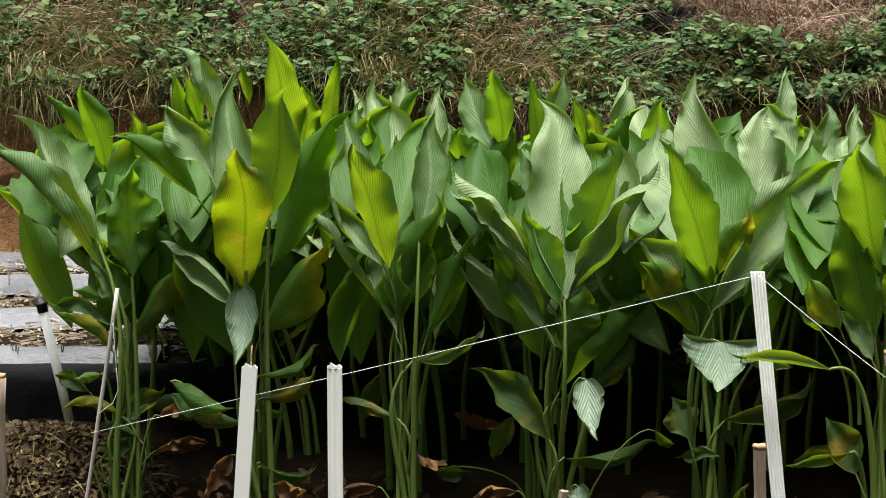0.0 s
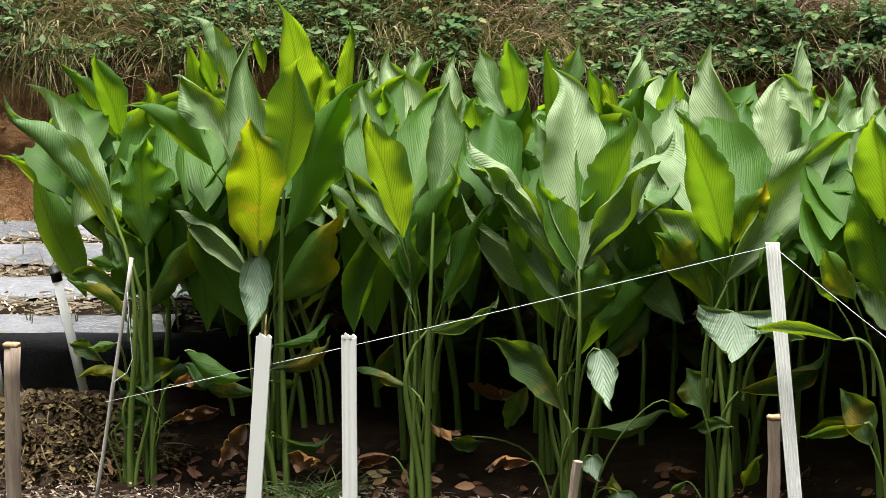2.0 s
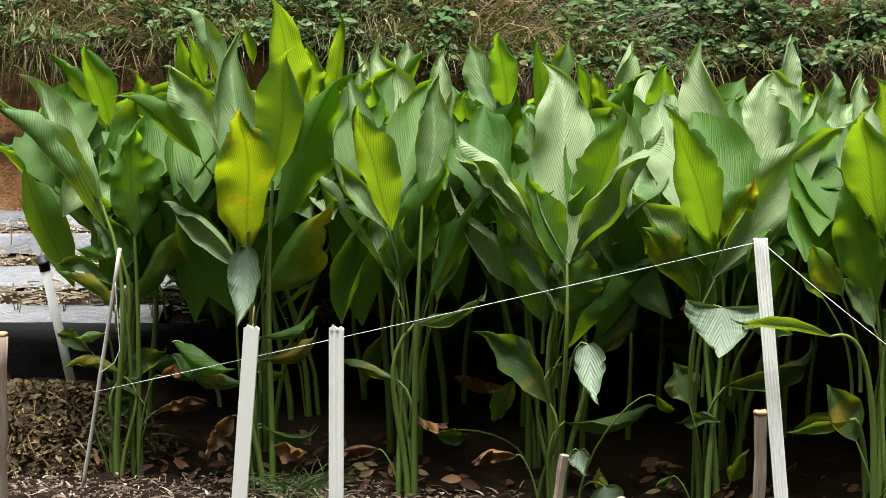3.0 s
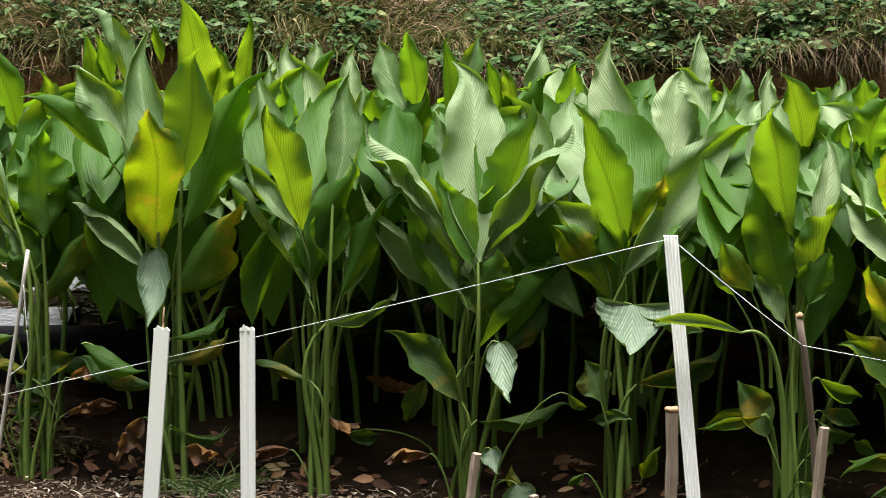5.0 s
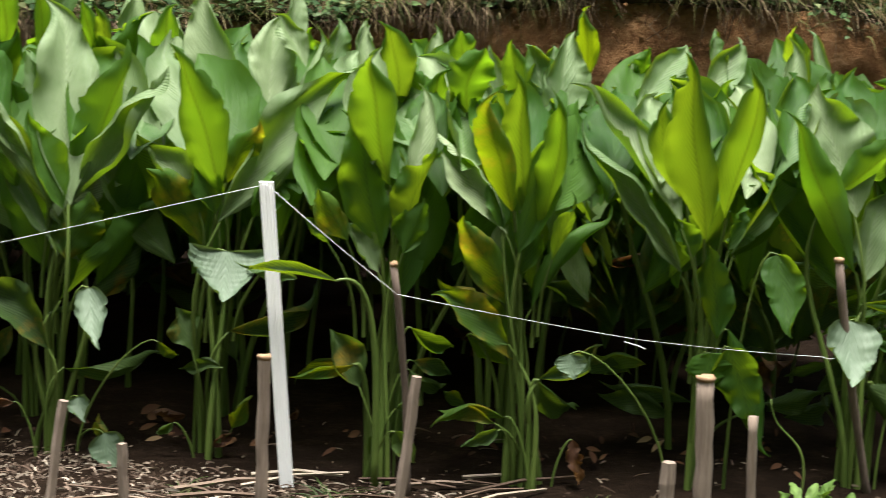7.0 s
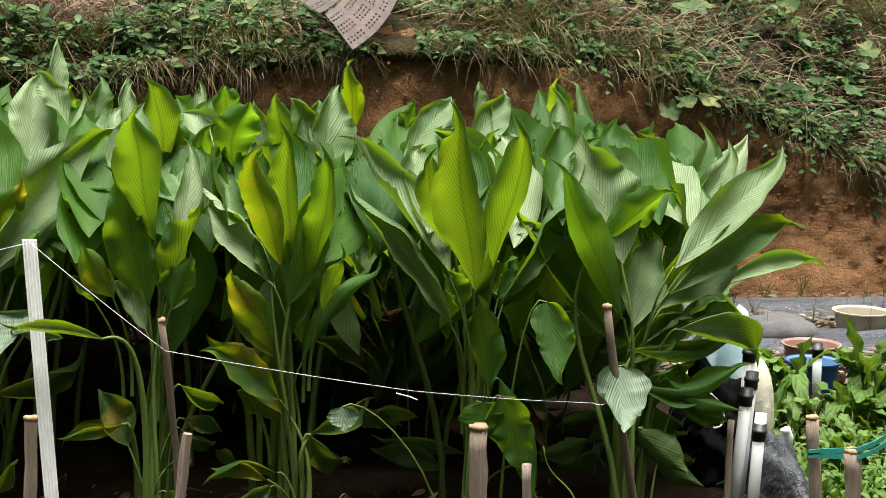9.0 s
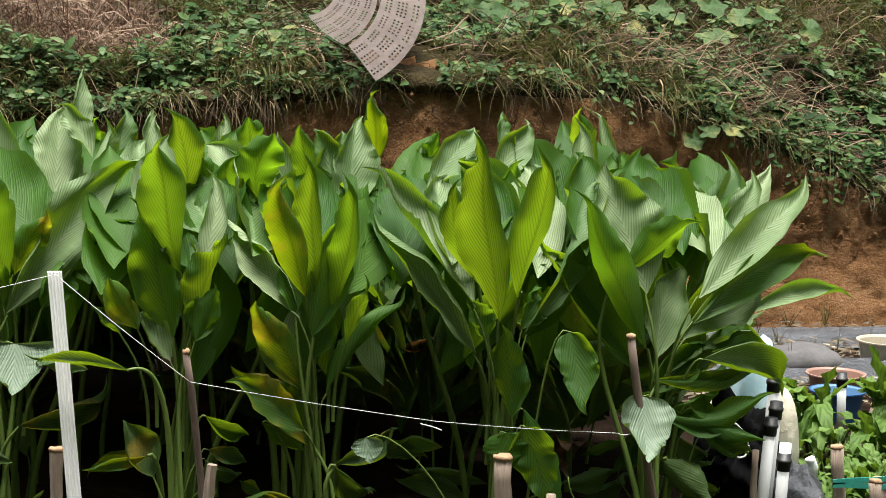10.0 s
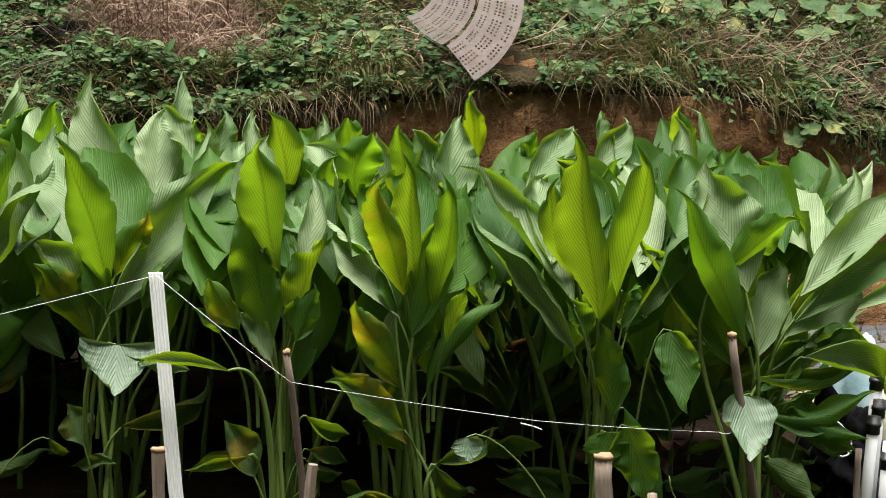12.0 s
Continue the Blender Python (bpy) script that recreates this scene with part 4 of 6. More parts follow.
for row in range(2, 8):
    for i in range(11):
        x = -1.5 + 0.40 * i + rng.uniform(-0.08, 0.08) + 0.2 * (row % 2)
        y = 6.84 - 0.16 * x + 0.34 * row + rng.uniform(-0.06, 0.06)
        if x > 2.35 or (row > 5 and x > 1.95):
            continue
        clump = turmeric(1, round(x, 2), round(y, 2))
        limit = 2.12 - 0.136 * y - rng.uniform(0.0, 0.2) - 0.05 * smooth_step(0.6, 1.6, x) - 0.2 * smooth_step(1.15, 1.6, x)
        rows = []
        for k in range(13 if row > 1 else 10):
            lean = rng.uniform(-60, 60)
            length = rng.uniform(0.40, 0.56)
            tilt = rng.uniform(-24, 30)
            z = limit - length * math.cos(radians(lean)) * math.cos(radians(tilt)) - rng.uniform(0.0, 0.22)
            # mostly v, the painted shade tone, which darkens the gaps between plants
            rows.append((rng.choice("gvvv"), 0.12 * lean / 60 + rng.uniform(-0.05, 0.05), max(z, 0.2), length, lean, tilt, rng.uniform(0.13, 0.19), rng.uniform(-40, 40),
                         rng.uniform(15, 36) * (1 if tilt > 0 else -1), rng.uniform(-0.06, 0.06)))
        # Cover leaves added under the canopy top to keep light off the bed.
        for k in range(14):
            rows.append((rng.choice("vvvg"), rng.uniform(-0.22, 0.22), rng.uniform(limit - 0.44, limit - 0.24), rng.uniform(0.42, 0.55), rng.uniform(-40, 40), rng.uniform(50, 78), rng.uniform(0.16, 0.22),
                         rng.uniform(-15, 15), rng.uniform(6, 16), 0))
        # Low leaves added to shut out light from the field behind.
        for k in range(9 if row > 3 else 0 if x < 1.4 else 7):
            lean = rng.choice((-1, 1)) * rng.uniform(20 if row > 3 else 50, 115)
            rows.append((rng.choice("ggggd"), rng.uniform(-0.08, 0.08), rng.uniform(0.12, 0.5), rng.uniform(0.25, 0.4), lean, rng.uniform(-10, 40),
                         rng.uniform(0.09, 0.14), rng.uniform(-50, 50), rng.uniform(10, 30), rng.uniform(-0.1, 0.1)))
        leaves(clump, (x, y), rows, False, 1)


# ---- posts ----


def slab_post(name, label, foot, top, width, depth, material, ribs=0):
    """A flat garden post, with grooves down its face where it has them."""
    thing = empty(name, *foot, label, "post")
    d = Vector(top) - Vector(foot)
    bm = bmesh.new()
    n = ribs * 2 + 1 if ribs else 1
    outline = []
    for i in range(n + 1):
        u = -0.5 + i / n
        outline.append((u * width, -depth / 2))
        if ribs and 0 < i < n:
            outline[-1] = (u * width, -depth / 2 + (0.003 if i % 2 else -0.001))
    outline += [(width / 2, depth / 2), (-width / 2, depth / 2)]
    rings = [[bm.verts.new((d.x * t + x, d.y * t + y, d.z * t)) for x, y in outline] for t in (0, 0.5, 1)]
    for a, b in zip(rings, rings[1:]):
        for i in range(len(outline)):
            j = (i + 1) % len(outline)
            bm.faces.new((a[i], a[j], b[j], b[i]))
    bm.faces.new(rings[-1])
    part("slat", bm, material, thing)
    return thing


CANE = plain("grey_cane", (0.26, 0.24, 0.22), (0.46, 0.43, 0.40), 0.75, 30.0, (1, 1, 0.2), 0.5, 0.003)
for foot, top, w, ribs in (((-1.01, 6.35, -0.05), (-0.947, 6.35, 0.606), 0.042, 0), ((-0.726, 6.35, -0.05), (-0.713, 6.35, 0.606), 0.04, 2), ((0.523, 6.39, -0.05), (0.443, 6.43, 0.846), 0.038, 4)):
    post = slab_post("garden_post", "white vinyl slat post with a broken top" if not ribs else "white ribbed vinyl post holding up the string" if ribs == 4 else "white vinyl channel post with a chipped top",
                     foot, top, w, 0.02, WHITE, ribs)
    if ribs < 4:
        bm = bmesh.new()
        edge = [(-0.5, 0.0), (0.5, 0.0), (0.5, 0.002), (0.34, 0.013), (0.1, 0.006), (-0.22, 0.019), (-0.34, 0.010), (-0.5, 0.008)]
        sides = [[bm.verts.new((top[0] - foot[0] + u * w, y, top[2] - foot[2] + h * (1.0 if y < 0 else 0.6))) for u, h in edge] for y in (-0.010, 0.010)]
        bm.faces.new(sides[0])
        bm.faces.new(sides[1])
        for k in range(len(edge)):
            q = (k + 1) % len(edge)
            bm.faces.new((sides[0][k], sides[0][q], sides[1][q], sides[1][k]))
        part("torn_edge", bm, WHITE, post)


def stake(name, label, foot, top, radius, material, cut=None, sides=8, bent=0.0, flat=1.0, category="stake"):
    """A driven stick or wooden stake, with a sawn top where one shows."""
    thing = empty(name, *foot, label, category)
    d = Vector(top) - Vector(foot)
    n = 8
    rough = random.Random(int(foot[0] * 1000))
    pts = [d * (i / n) + Vector((bent * math.sin(math.pi * i / n) + radius * rough.uniform(-0.12, 0.12), 0, 0)) for i in range(n + 1)]
    radii = [radius * (1.0 + 0.06 * math.sin(2.1 * i + foot[0] * 9)) for i in range(n + 1)]
    v, f = tube(pts, radii, sides, True, flat)
    link("shaft", v, f, material, thing, smooth=sides > 5)
    if cut:
        v, f = tube([d + Vector((0, 0, -0.002)), d + Vector((0, 0, 0.006)), d + Vector((0, 0, 0.008))], [radius * 1.08, radius * 1.1, radius * 0.9], sides, True, flat)
        for q in v[sides:]:
            q.z += rough.uniform(-0.003, 0.006)
            q.x += rough.uniform(-0.1, 0.1) * radius
        link("sawn_end", v, f, cut, thing, "frayed sawn end", False)
    return thing


for foot, top, r, cut, sides in (
        ((-1.637, 6.2, -0.05), (-1.612, 6.2, 0.62), 0.022, CUT, 8), ((0.435, 6.2, -0.05), (0.434, 6.2, 0.412), 0.018, CUT, 5), ((-0.13, 6.25, -0.05), (-0.09, 6.25, 0.283), 0.014, None, 5),
        ((0.076, 6.2, -0.05), (0.063, 6.2, 0.18), 0.014, None, 4), ((0.782, 6.1, -0.05), (0.826, 6.1, 0.39), 0.015, None, 5), ((1.594, 6.0, -0.05), (1.578, 6.0, 0.41), 0.024, CUT, 9),
        ((1.495, 6.0, -0.05), (1.491, 6.0, 0.185), 0.021, None, 5), ((1.726, 6.0, -0.05), (1.713, 6.0, 0.31), 0.013, None, 6)):
    stake("wooden_stake", "weathered grey wooden stake with a sawn top" if cut else "short grey wooden stake driven into the soil", foot, top, r, WOOD, cut, sides)
for foot, top, r, bent in (((0.846, 6.32, -0.05), (0.774, 6.25, 0.655), 0.010, 0.012), ((2.166, 6.32, -0.05), (2.006, 6.27, 0.675), 0.012, -0.008)):
    stake("bamboo_stick", "thin dark knotty stick holding up the string", foot, top, r, TWIG, CUT, 7, bent)
stake("thin_cane", "thin weathered grey cane leaning beside the bed", (-1.552, 6.85, -0.04), (-1.405, 6.85, 0.742), 0.006, CANE, None, 6)


def cord(points, sag, radius=0.0008, label="white string tied along the bed", name="string"):
    verts, faces = [], []
    for a, b in zip(points, points[1:]):
        a, b = Vector(a), Vector(b)
        pts = [a.lerp(b, i / 10) - Vector((0, 0, sag * math.sin(math.pi * i / 10))) for i in range(11)]
        v, f = tube(pts, [radius] * 11, 5)
        faces += [tuple(k + len(verts) for k in q) for q in f]
        verts += v
    ob = link(name, verts, faces, CORD)
    return tagged(ob, label, "string")


cord([(-1.502, 6.845, 0.306), (0.443, 6.41, 0.842), (0.783, 6.235, 0.581), (1.44, 6.2, 0.469), (1.955, 6.2, 0.424), (1.99, 6.19, 0.424)], 0.004)
cord([(1.40, 6.2, 0.463), (1.435, 6.19, 0.455), (1.455, 6.18, 0.448)], 0, 0.0016, "loose end of white string", "string_end")

cord([(-1.421, 6.84, 0.641), (-1.415, 6.83, 0.506), (-1.412, 6.83, 0.441), (-1.43, 6.83, 0.40), (-1.477, 6.84, 0.366)], 0, 0.0012, "loose white string hanging by the cane", "string_end")
tagged(link("broken_twig", *tube([(-0.944, 6.352, 0.60), (-0.942, 6.352, 0.64), (-0.938, 6.35, 0.672)], [0.003, 0.0025, 0.0015], 5), CUT), "short pale twig stuck in the broken post", "twig")
tagged(link("tendril", *tube(bezier((1.89, 6.1, 0.05), (1.92, 6.1, 0.26), (1.80, 6.1, 0.20), (1.789, 6.1, 0.331), 14), [0.0035 - 0.00015 * i for i in range(15)], 6), STALK), "thin curling green tendril before the bed", "tendril")

# the leaf stalk that arches over in front of the bed
arch = empty("bent_stalk", 0.757, 6.38, 0, "pale bent turmeric stalk with a drooping leaf", "stalk")
link("stalk", *tube(bezier((0, 0, -0.02), (0.01, -0.01, 0.55), (-0.05, -0.04, 0.62), (-0.13, -0.05, 0.595), 16), [0.011 - 0.00045 * i for i in range(17)], 7), STALK, arch)
blade(arch, (-0.12, -0.05, 0.597), "g", 0.285, -86, 12, 0.055, 0, 26, 0.05, 4)

# ---- the bank ----


def foliage(name, stops, share=0.3, rough=0.55):
    """Small leaves: every one has its own tone."""
    n = Nodes(name)
    rand = n.add("NewGeometry").outputs["Random Per Island"]
    colour = n.ramp(rand, *stops)
    colour = n.mix(n.math("MULTIPLY", n.noise(9.0, 3), 0.5), colour, n.mix(1.0, colour, (0.45, 0.45, 0.4), "MULTIPLY"))
    n.done(colour, rough, spec=0.2)
    tr = n.add("BsdfTranslucent", Color=colour)
    mixed = n.add("MixShader")
    n.put(mixed.inputs[0], share)
    n.put(mixed.inputs[1], n.bsdf.outputs[0])
    n.put(mixed.inputs[2], tr.outputs[0])
    n.tree.links.new(mixed.outputs[0], n.out.inputs[0])
    return n.mat


WEEDS = foliage("weed_leaves", ((0.0, (0.015, 0.045, 0.010)), (0.4, (0.04, 0.095, 0.022)), (0.75, (0.085, 0.15, 0.04)), (0.93, (0.14, 0.20, 0.10)), (1.0, (0.22, 0.23, 0.08))), 0.3, 0.7)
GRASS = foliage("bank_grass", ((0.0, (0.04, 0.055, 0.012)), (0.4, (0.10, 0.115, 0.03)), (0.7, (0.19, 0.165, 0.065)), (1.0, (0.38, 0.28, 0.17))), 0.3, 0.75)
STRAW = foliage("straw", ((0.0, (0.10, 0.052, 0.036)), (0.5, (0.29, 0.18, 0.125)), (1.0, (0.56, 0.43, 0.34))), 0.12, 0.8)
ROOTS = foliage("dry_roots", ((0.0, (0.03, 0.018, 0.012)), (0.5, (0.12, 0.078, 0.05)), (1.0, (0.36, 0.26, 0.17))), 0.05, 0.85)
SQUASH = blade_material("squash_leaf", (0.04, 0.09, 0.025), (0.09, 0.15, 0.055), (0.24, 0.32, 0.05), (0.28, 0.26, 0.08), 0.68, 0.65, 9.0, 0.3, spec=0.25)
CHARD = blade_material("chard_leaf", (0.06, 0.125, 0.02), (0.15, 0.245, 0.06), (0.16, 0.27, 0.02), None, 0.6, 0.6, 22.0, 0.35, spec=0.2)


class Pile:
    """Gathers the small pieces of one kind of growth or litter into one mesh."""

    def __init__(self):
        self.verts, self.faces = [], []

    def add(self, verts, faces):
        k = len(self.verts)
        self.verts += verts
        self.faces += [tuple(i + k for i in f) for f in faces]

    def leaf(self, base, way, up, length, width):
        if under_mats(base):
            return
        way, up = way.normalized(), up.normalized()
        side = way.cross(up).normalized()
        up = side.cross(way)
        tip = base + way * length - up * length * 0.18
        mid = base + way * length * 0.5 + up * length * 0.04
        pts = [base]
        for s, w in ((0.22, 0.75), (0.5, 1.0), (0.78, 0.6)):
            c = base + way * length * s - up * length * 0.18 * s * s
            pts += [c - side * width * w / 2 + up * width * 0.14, c, c + side * width * w / 2 + up * width * 0.14]
        pts.append(tip)
        self.add(pts, [(0, 2, 1), (0, 3, 2), (1, 2, 5, 4), (2, 3, 6, 5), (4, 5, 8, 7), (5, 6, 9, 8), (7, 8, 10), (8, 9, 10)])

    def blade(self, base, way, bend, length, width):
        if under_mats(base):
            return
        way = way.normalized()
        side = way.cross(Vector((0.3, -1, 0.2))).normalized() * width / 2
        pts = []
        for i in range(5):
            t = i / 4
            c = base + way * length * t + bend * length * t * t
            w = 1 - 0.9 * t * t
            pts += [c - side * w, c + side * w]
        self.add(pts, [(2 * i, 2 * i + 1, 2 * i + 3, 2 * i + 2) for i in range(4)])

    def stem(self, pts, radius, sides=3):
        if under_mats(pts[len(pts) // 2]):
            return
        n = len(pts)
        self.add(*tube(pts, [radius * (1 - 0.5 * i / n) for i in range(n)], sides, False))

    def done(self, name, material, label, category, smooth=False):
        return tagged(link(name, self.verts, self.faces, material, smooth=smooth), label, category, kind="stuff")


def on_ground(x, y, lift=0.0):
    return Vector((x, y, ground_height(x, y) + lift))


def patch(x, y, scale=1.2, seed=0.0):
    return noise.noise(Vector((x * scale, y * scale, seed)))


def under_mats(p):
    """Where the fan mats lie and press the growth down."""
    return 1.86 < p.x < 2.42 and p.y < 10.68 and p.z > 1.36 - 0.62 * (p.x - 1.80)


def near_heap(x, y):
    d = y - bank_foot(x)
    return ((x - 0.86) / 0.5) ** 2 + ((d - 1.05) / 0.6) ** 2 < 1


def lip(x):
    """The height at which the growth on the bank gives way to bare earth."""
    return 0.84 * brow(x) + 0.05 * patch(x, 0, 7.0, 5.0)


grass, weeds, roots, straw = Pile(), Pile(), Pile(), Pile()
g = random.Random(11)
for _ in range(7000):
    x = g.uniform(-4.0, 6.2)
    d = 0.12 + 2.4 * g.random() ** 1.5
    y = bank_foot(x) + d
    if patch(x, y, 1.1, 2.0) < -0.22 or near_heap(x, y) or (x > 2.3 and g.random() < 0.4):
        continue
    if ground_height(x, y) < lip(x) - 0.12:
        continue
    short = 0.45 if 1.85 < x < 2.65 and d < 1.5 else 1.0
    p = on_ground(x, y, -0.01)
    for k in range(g.randint(5, 10)):
        way = Vector((g.uniform(-0.8, 0.8), g.uniform(-0.9, 0.1), g.uniform(0.5, 1.2)))
        grass.blade(p + Vector((g.uniform(-0.05, 0.05), g.uniform(-0.05, 0.05), 0)), way, Vector((g.uniform(-0.4, 0.4), g.uniform(-0.5, 0.0), g.uniform(-0.7, -0.2))),
                    short * g.uniform(0.10, 0.30), g.uniform(0.004, 0.010))
for _ in range(6000):
    x = g.uniform(-4.0, 6.2)
    d = 0.12 + 2.0 * g.random() ** 1.3
    y = bank_foot(x) + d
    if patch(x, y, 1.1, 2.0) > (0.22 if x < 2.6 else 0.14) or near_heap(x, y) or (x > 2.4 and patch(x, y, 3.2, 7.0) < -0.12):
        continue
    if 1.95 < x < 2.5 and 0.6 < d < 1.6 and g.random() < 0.8:
        continue
    p = on_ground(x, y, 0.0)
    if p.z < lip(x) - 0.09:
        continue
    size = g.choice((0.4, 0.55, 0.75, 1.05)) * (1.2 if x > 2.6 else 1)
    top = p + Vector((g.uniform(-0.12, 0.12), g.uniform(-0.16, -0.02), g.uniform(0.03, 0.16)))
    weeds.stem([p, p.lerp(top, 0.5) + Vector((0, -0.02, 0.02)), top], 0.002)
    for k in range(g.randint(5, 10)):
        a = g.uniform(0, 6.28)
        way = Vector((math.cos(a), math.sin(a) * 0.8 - 0.25, g.uniform(-0.3, 0.5)))
        weeds.leaf(p.lerp(top, g.uniform(0.2, 1.0)), way, Vector((0, -0.5, 1)) + Vector((g.uniform(-0.4, 0.4), g.uniform(-0.4, 0.4), 0)), size * g.uniform(0.035, 0.075), size * g.uniform(0.02, 0.042))
for _ in range(2600):
    x = g.uniform(-4.0, 6.2)
    hang = g.random() < 0.2
    d = g.uniform(0.14, 0.25) if hang else 0.3 + 1.9 * g.random() ** 1.3
    p = on_ground(x, bank_foot(x) + d, 0.02)
    if hang:
        length = g.uniform(0.1, 0.38)
        pts = [p, p + Vector((g.uniform(-0.06, 0.06), -0.07, 0.0)), p + Vector((g.uniform(-0.1, 0.1), -0.11, -length * 0.5)), p + Vector((g.uniform(-0.14, 0.14), -0.10, -length))]
    else:
        a, length = g.uniform(0, 6.28), g.uniform(0.12, 0.5)
        way = Vector((math.cos(a), math.sin(a) * 0.55 - 0.1, math.sin(a) * 0.35)) * length
        pts = [p + way * t + Vector((g.uniform(-0.03, 0.03), -0.03, 0.10 * math.sin(3.1 * t) + g.uniform(-0.02, 0.02))) for t in (0, 0.33, 0.66, 1)]
    roots.stem(pts, g.uniform(0.0012, 0.0032))
# growth that hangs over the lip of the bank in tufts
for _ in range(620):
    x = g.uniform(-4.0, 6.2)
    if patch(x, 3, 2.6, 8.0) < (-0.12 if x > 1.2 else 0.08) or (x > 2.2 and g.random() < 0.8):
        continue
    d = 0.10
    while ground_height(x, bank_foot(x) + d) < lip(x) + 0.02 and d < 0.9:
        d += 0.01
    p = on_ground(x, bank_foot(x) + d + g.uniform(0, 0.15), 0.02) + Vector((0, -0.10, 0.02))
    lean = g.uniform(-0.4, 0.4)
    for k in range(g.randint(10, 20)):
        way = Vector((lean + g.uniform(-0.5, 0.5), -1, g.uniform(-0.1, 0.7)))
        grass.blade(p + Vector((g.uniform(-0.06, 0.06), g.uniform(-0.05, 0.05), g.uniform(-0.03, 0.03))), way * 0.5, Vector((g.uniform(-0.3, 0.3), 0.35, -g.uniform(0.9, 1.7))), g.uniform(0.10, 0.28), g.uniform(0.004, 0.010))
for _ in range(1900):
    a, r = g.uniform(0, 6.28), math.sqrt(g.random())
    x = 0.90 + 0.42 * r * math.cos(a)
    y = bank_foot(x) + 0.98 + 0.62 * r * math.sin(a)
    p = on_ground(x, y, 0.03 + 0.14 * (1 - r * r) * g.random())
    turn, step, sweep = g.uniform(0, 6.28), g.uniform(0.02, 0.055), g.gauss(0, 0.45)
    line = [p]
    for k in range(9):
        turn += sweep + g.gauss(0, 0.25)
        p = p + Vector((math.cos(turn) * 0.8, -0.10, math.sin(turn) - 0.05)) * step
        line.append(p)
    straw.stem(line, g.uniform(0.0012, 0.003) if g.random() < 0.93 else g.uniform(0.004, 0.006))
for cx, cd, rx, rd, count in ((-2.75, 0.6, 0.55, 0.3, 420), (-1.3, 0.9, 0.5, 0.4, 160), (2.0, 0.35, 0.5, 0.2, 160), (3.35, 0.8, 0.5, 0.3, 170), (3.9, 0.6, 0.5, 0.3, 70), (2.4, 0.7, 0.5, 0.25, 60), (4.7, 0.45, 0.4, 0.3, 120), (-0.4, 0.8, 0.5, 0.4, 200), (4.4, 0.3, 0.25, 0.2, 120)):
    for _ in range(count):
        x = cx + g.gauss(0, 0.5) * rx
        p = on_ground(x, bank_foot(x) + max(0.2, cd + g.gauss(0, 0.5) * rd), 0.02 + g.random() * 0.04)
        b, length = g.uniform(-0.6, 0.6) + (3.14 if g.random() < 0.5 else 0), g.uniform(0.1, 0.4)
        way = Vector((math.cos(b), -0.2, math.sin(b) * 0.6)) * length
        straw.stem([p - way * 0.5, p + Vector((0, -0.02, g.uniform(-0.02, 0.04))), p + way * 0.5], g.uniform(0.0015, 0.004))
# leafy runners that trail down over the edge
for _ in range(430):
    x = g.uniform(3.05, 6.0)
    if patch(x, 5, 2.2, 4.0) < -0.18:
        continue
    p = on_ground(x, bank_foot(x) + g.uniform(0.16, 0.5), 0.03)
    fall, drift = g.uniform(0.05, 0.22) * (1 if x < 4 else 1.5), g.uniform(-0.15, 0.15)
    line = [p, p + Vector((drift * 0.2, -0.09, 0.02)), p + Vector((drift * 0.5, -0.15, -fall * 0.4)), p + Vector((drift, -0.17, -fall))]
    weeds.stem(line, 0.002)
    for k in range(int(fall / 0.03)):
        t = g.random() * 2.99
        q = line[int(t)].lerp(line[int(t) + 1], t % 1)
        a = g.uniform(-2.4, 2.4)
        size = g.uniform(0.018, 0.045)
        weeds.leaf(q, Vector((math.sin(a), -0.5, -0.5 + 0.4 * math.cos(a))), Vector((0, -0.7, 1)), size, size * 0.62)
# broader-leaved weeds in rosettes
for _ in range(230):
    x = g.uniform(-3.6, 5.2) if g.random() < 0.5 else g.choice((0.55, 1.45, 2.75, 3.4, -1.9)) + g.gauss(0, 0.22)
    d = 0.16 + 0.9 * g.random()
    p = on_ground(x, bank_foot(x) + d, 0.03 + 0.05 * g.random())
    if p.z < lip(x) or near_heap(x, bank_foot(x) + d):
        continue
    size = g.uniform(0.05, 0.085)
    for k in range(g.randint(5, 9)):
        a = g.uniform(0, 6.28)
        weeds.leaf(p + Vector((0, -0.02, 0.012 * k)), Vector((math.cos(a), math.sin(a) * 0.6 - 0.5, g.uniform(-0.3, 0.5))), Vector((g.uniform(-0.3, 0.3), -0.6, 1)), size * g.uniform(0.7, 1.2), size * g.uniform(0.4, 0.62))
# short matted grass all over the top of the bank, and a fringe of dead fibres under its edge
for _ in range(17000):
    x = g.uniform(-4.0, 6.2)
    p = on_ground(x, bank_foot(x) + 0.14 + 1.7 * g.random() ** 1.3, 0.0)
    if p.z < lip(x) - 0.04:
        continue
    a = g.uniform(0, 6.28)
    grass.blade(p, Vector((math.cos(a), math.sin(a) * 0.7 - 0.3, g.uniform(0.1, 0.9))), Vector((g.uniform(-0.4, 0.4), -0.2, -0.4)), g.uniform(0.04, 0.12), g.uniform(0.003, 0.006))
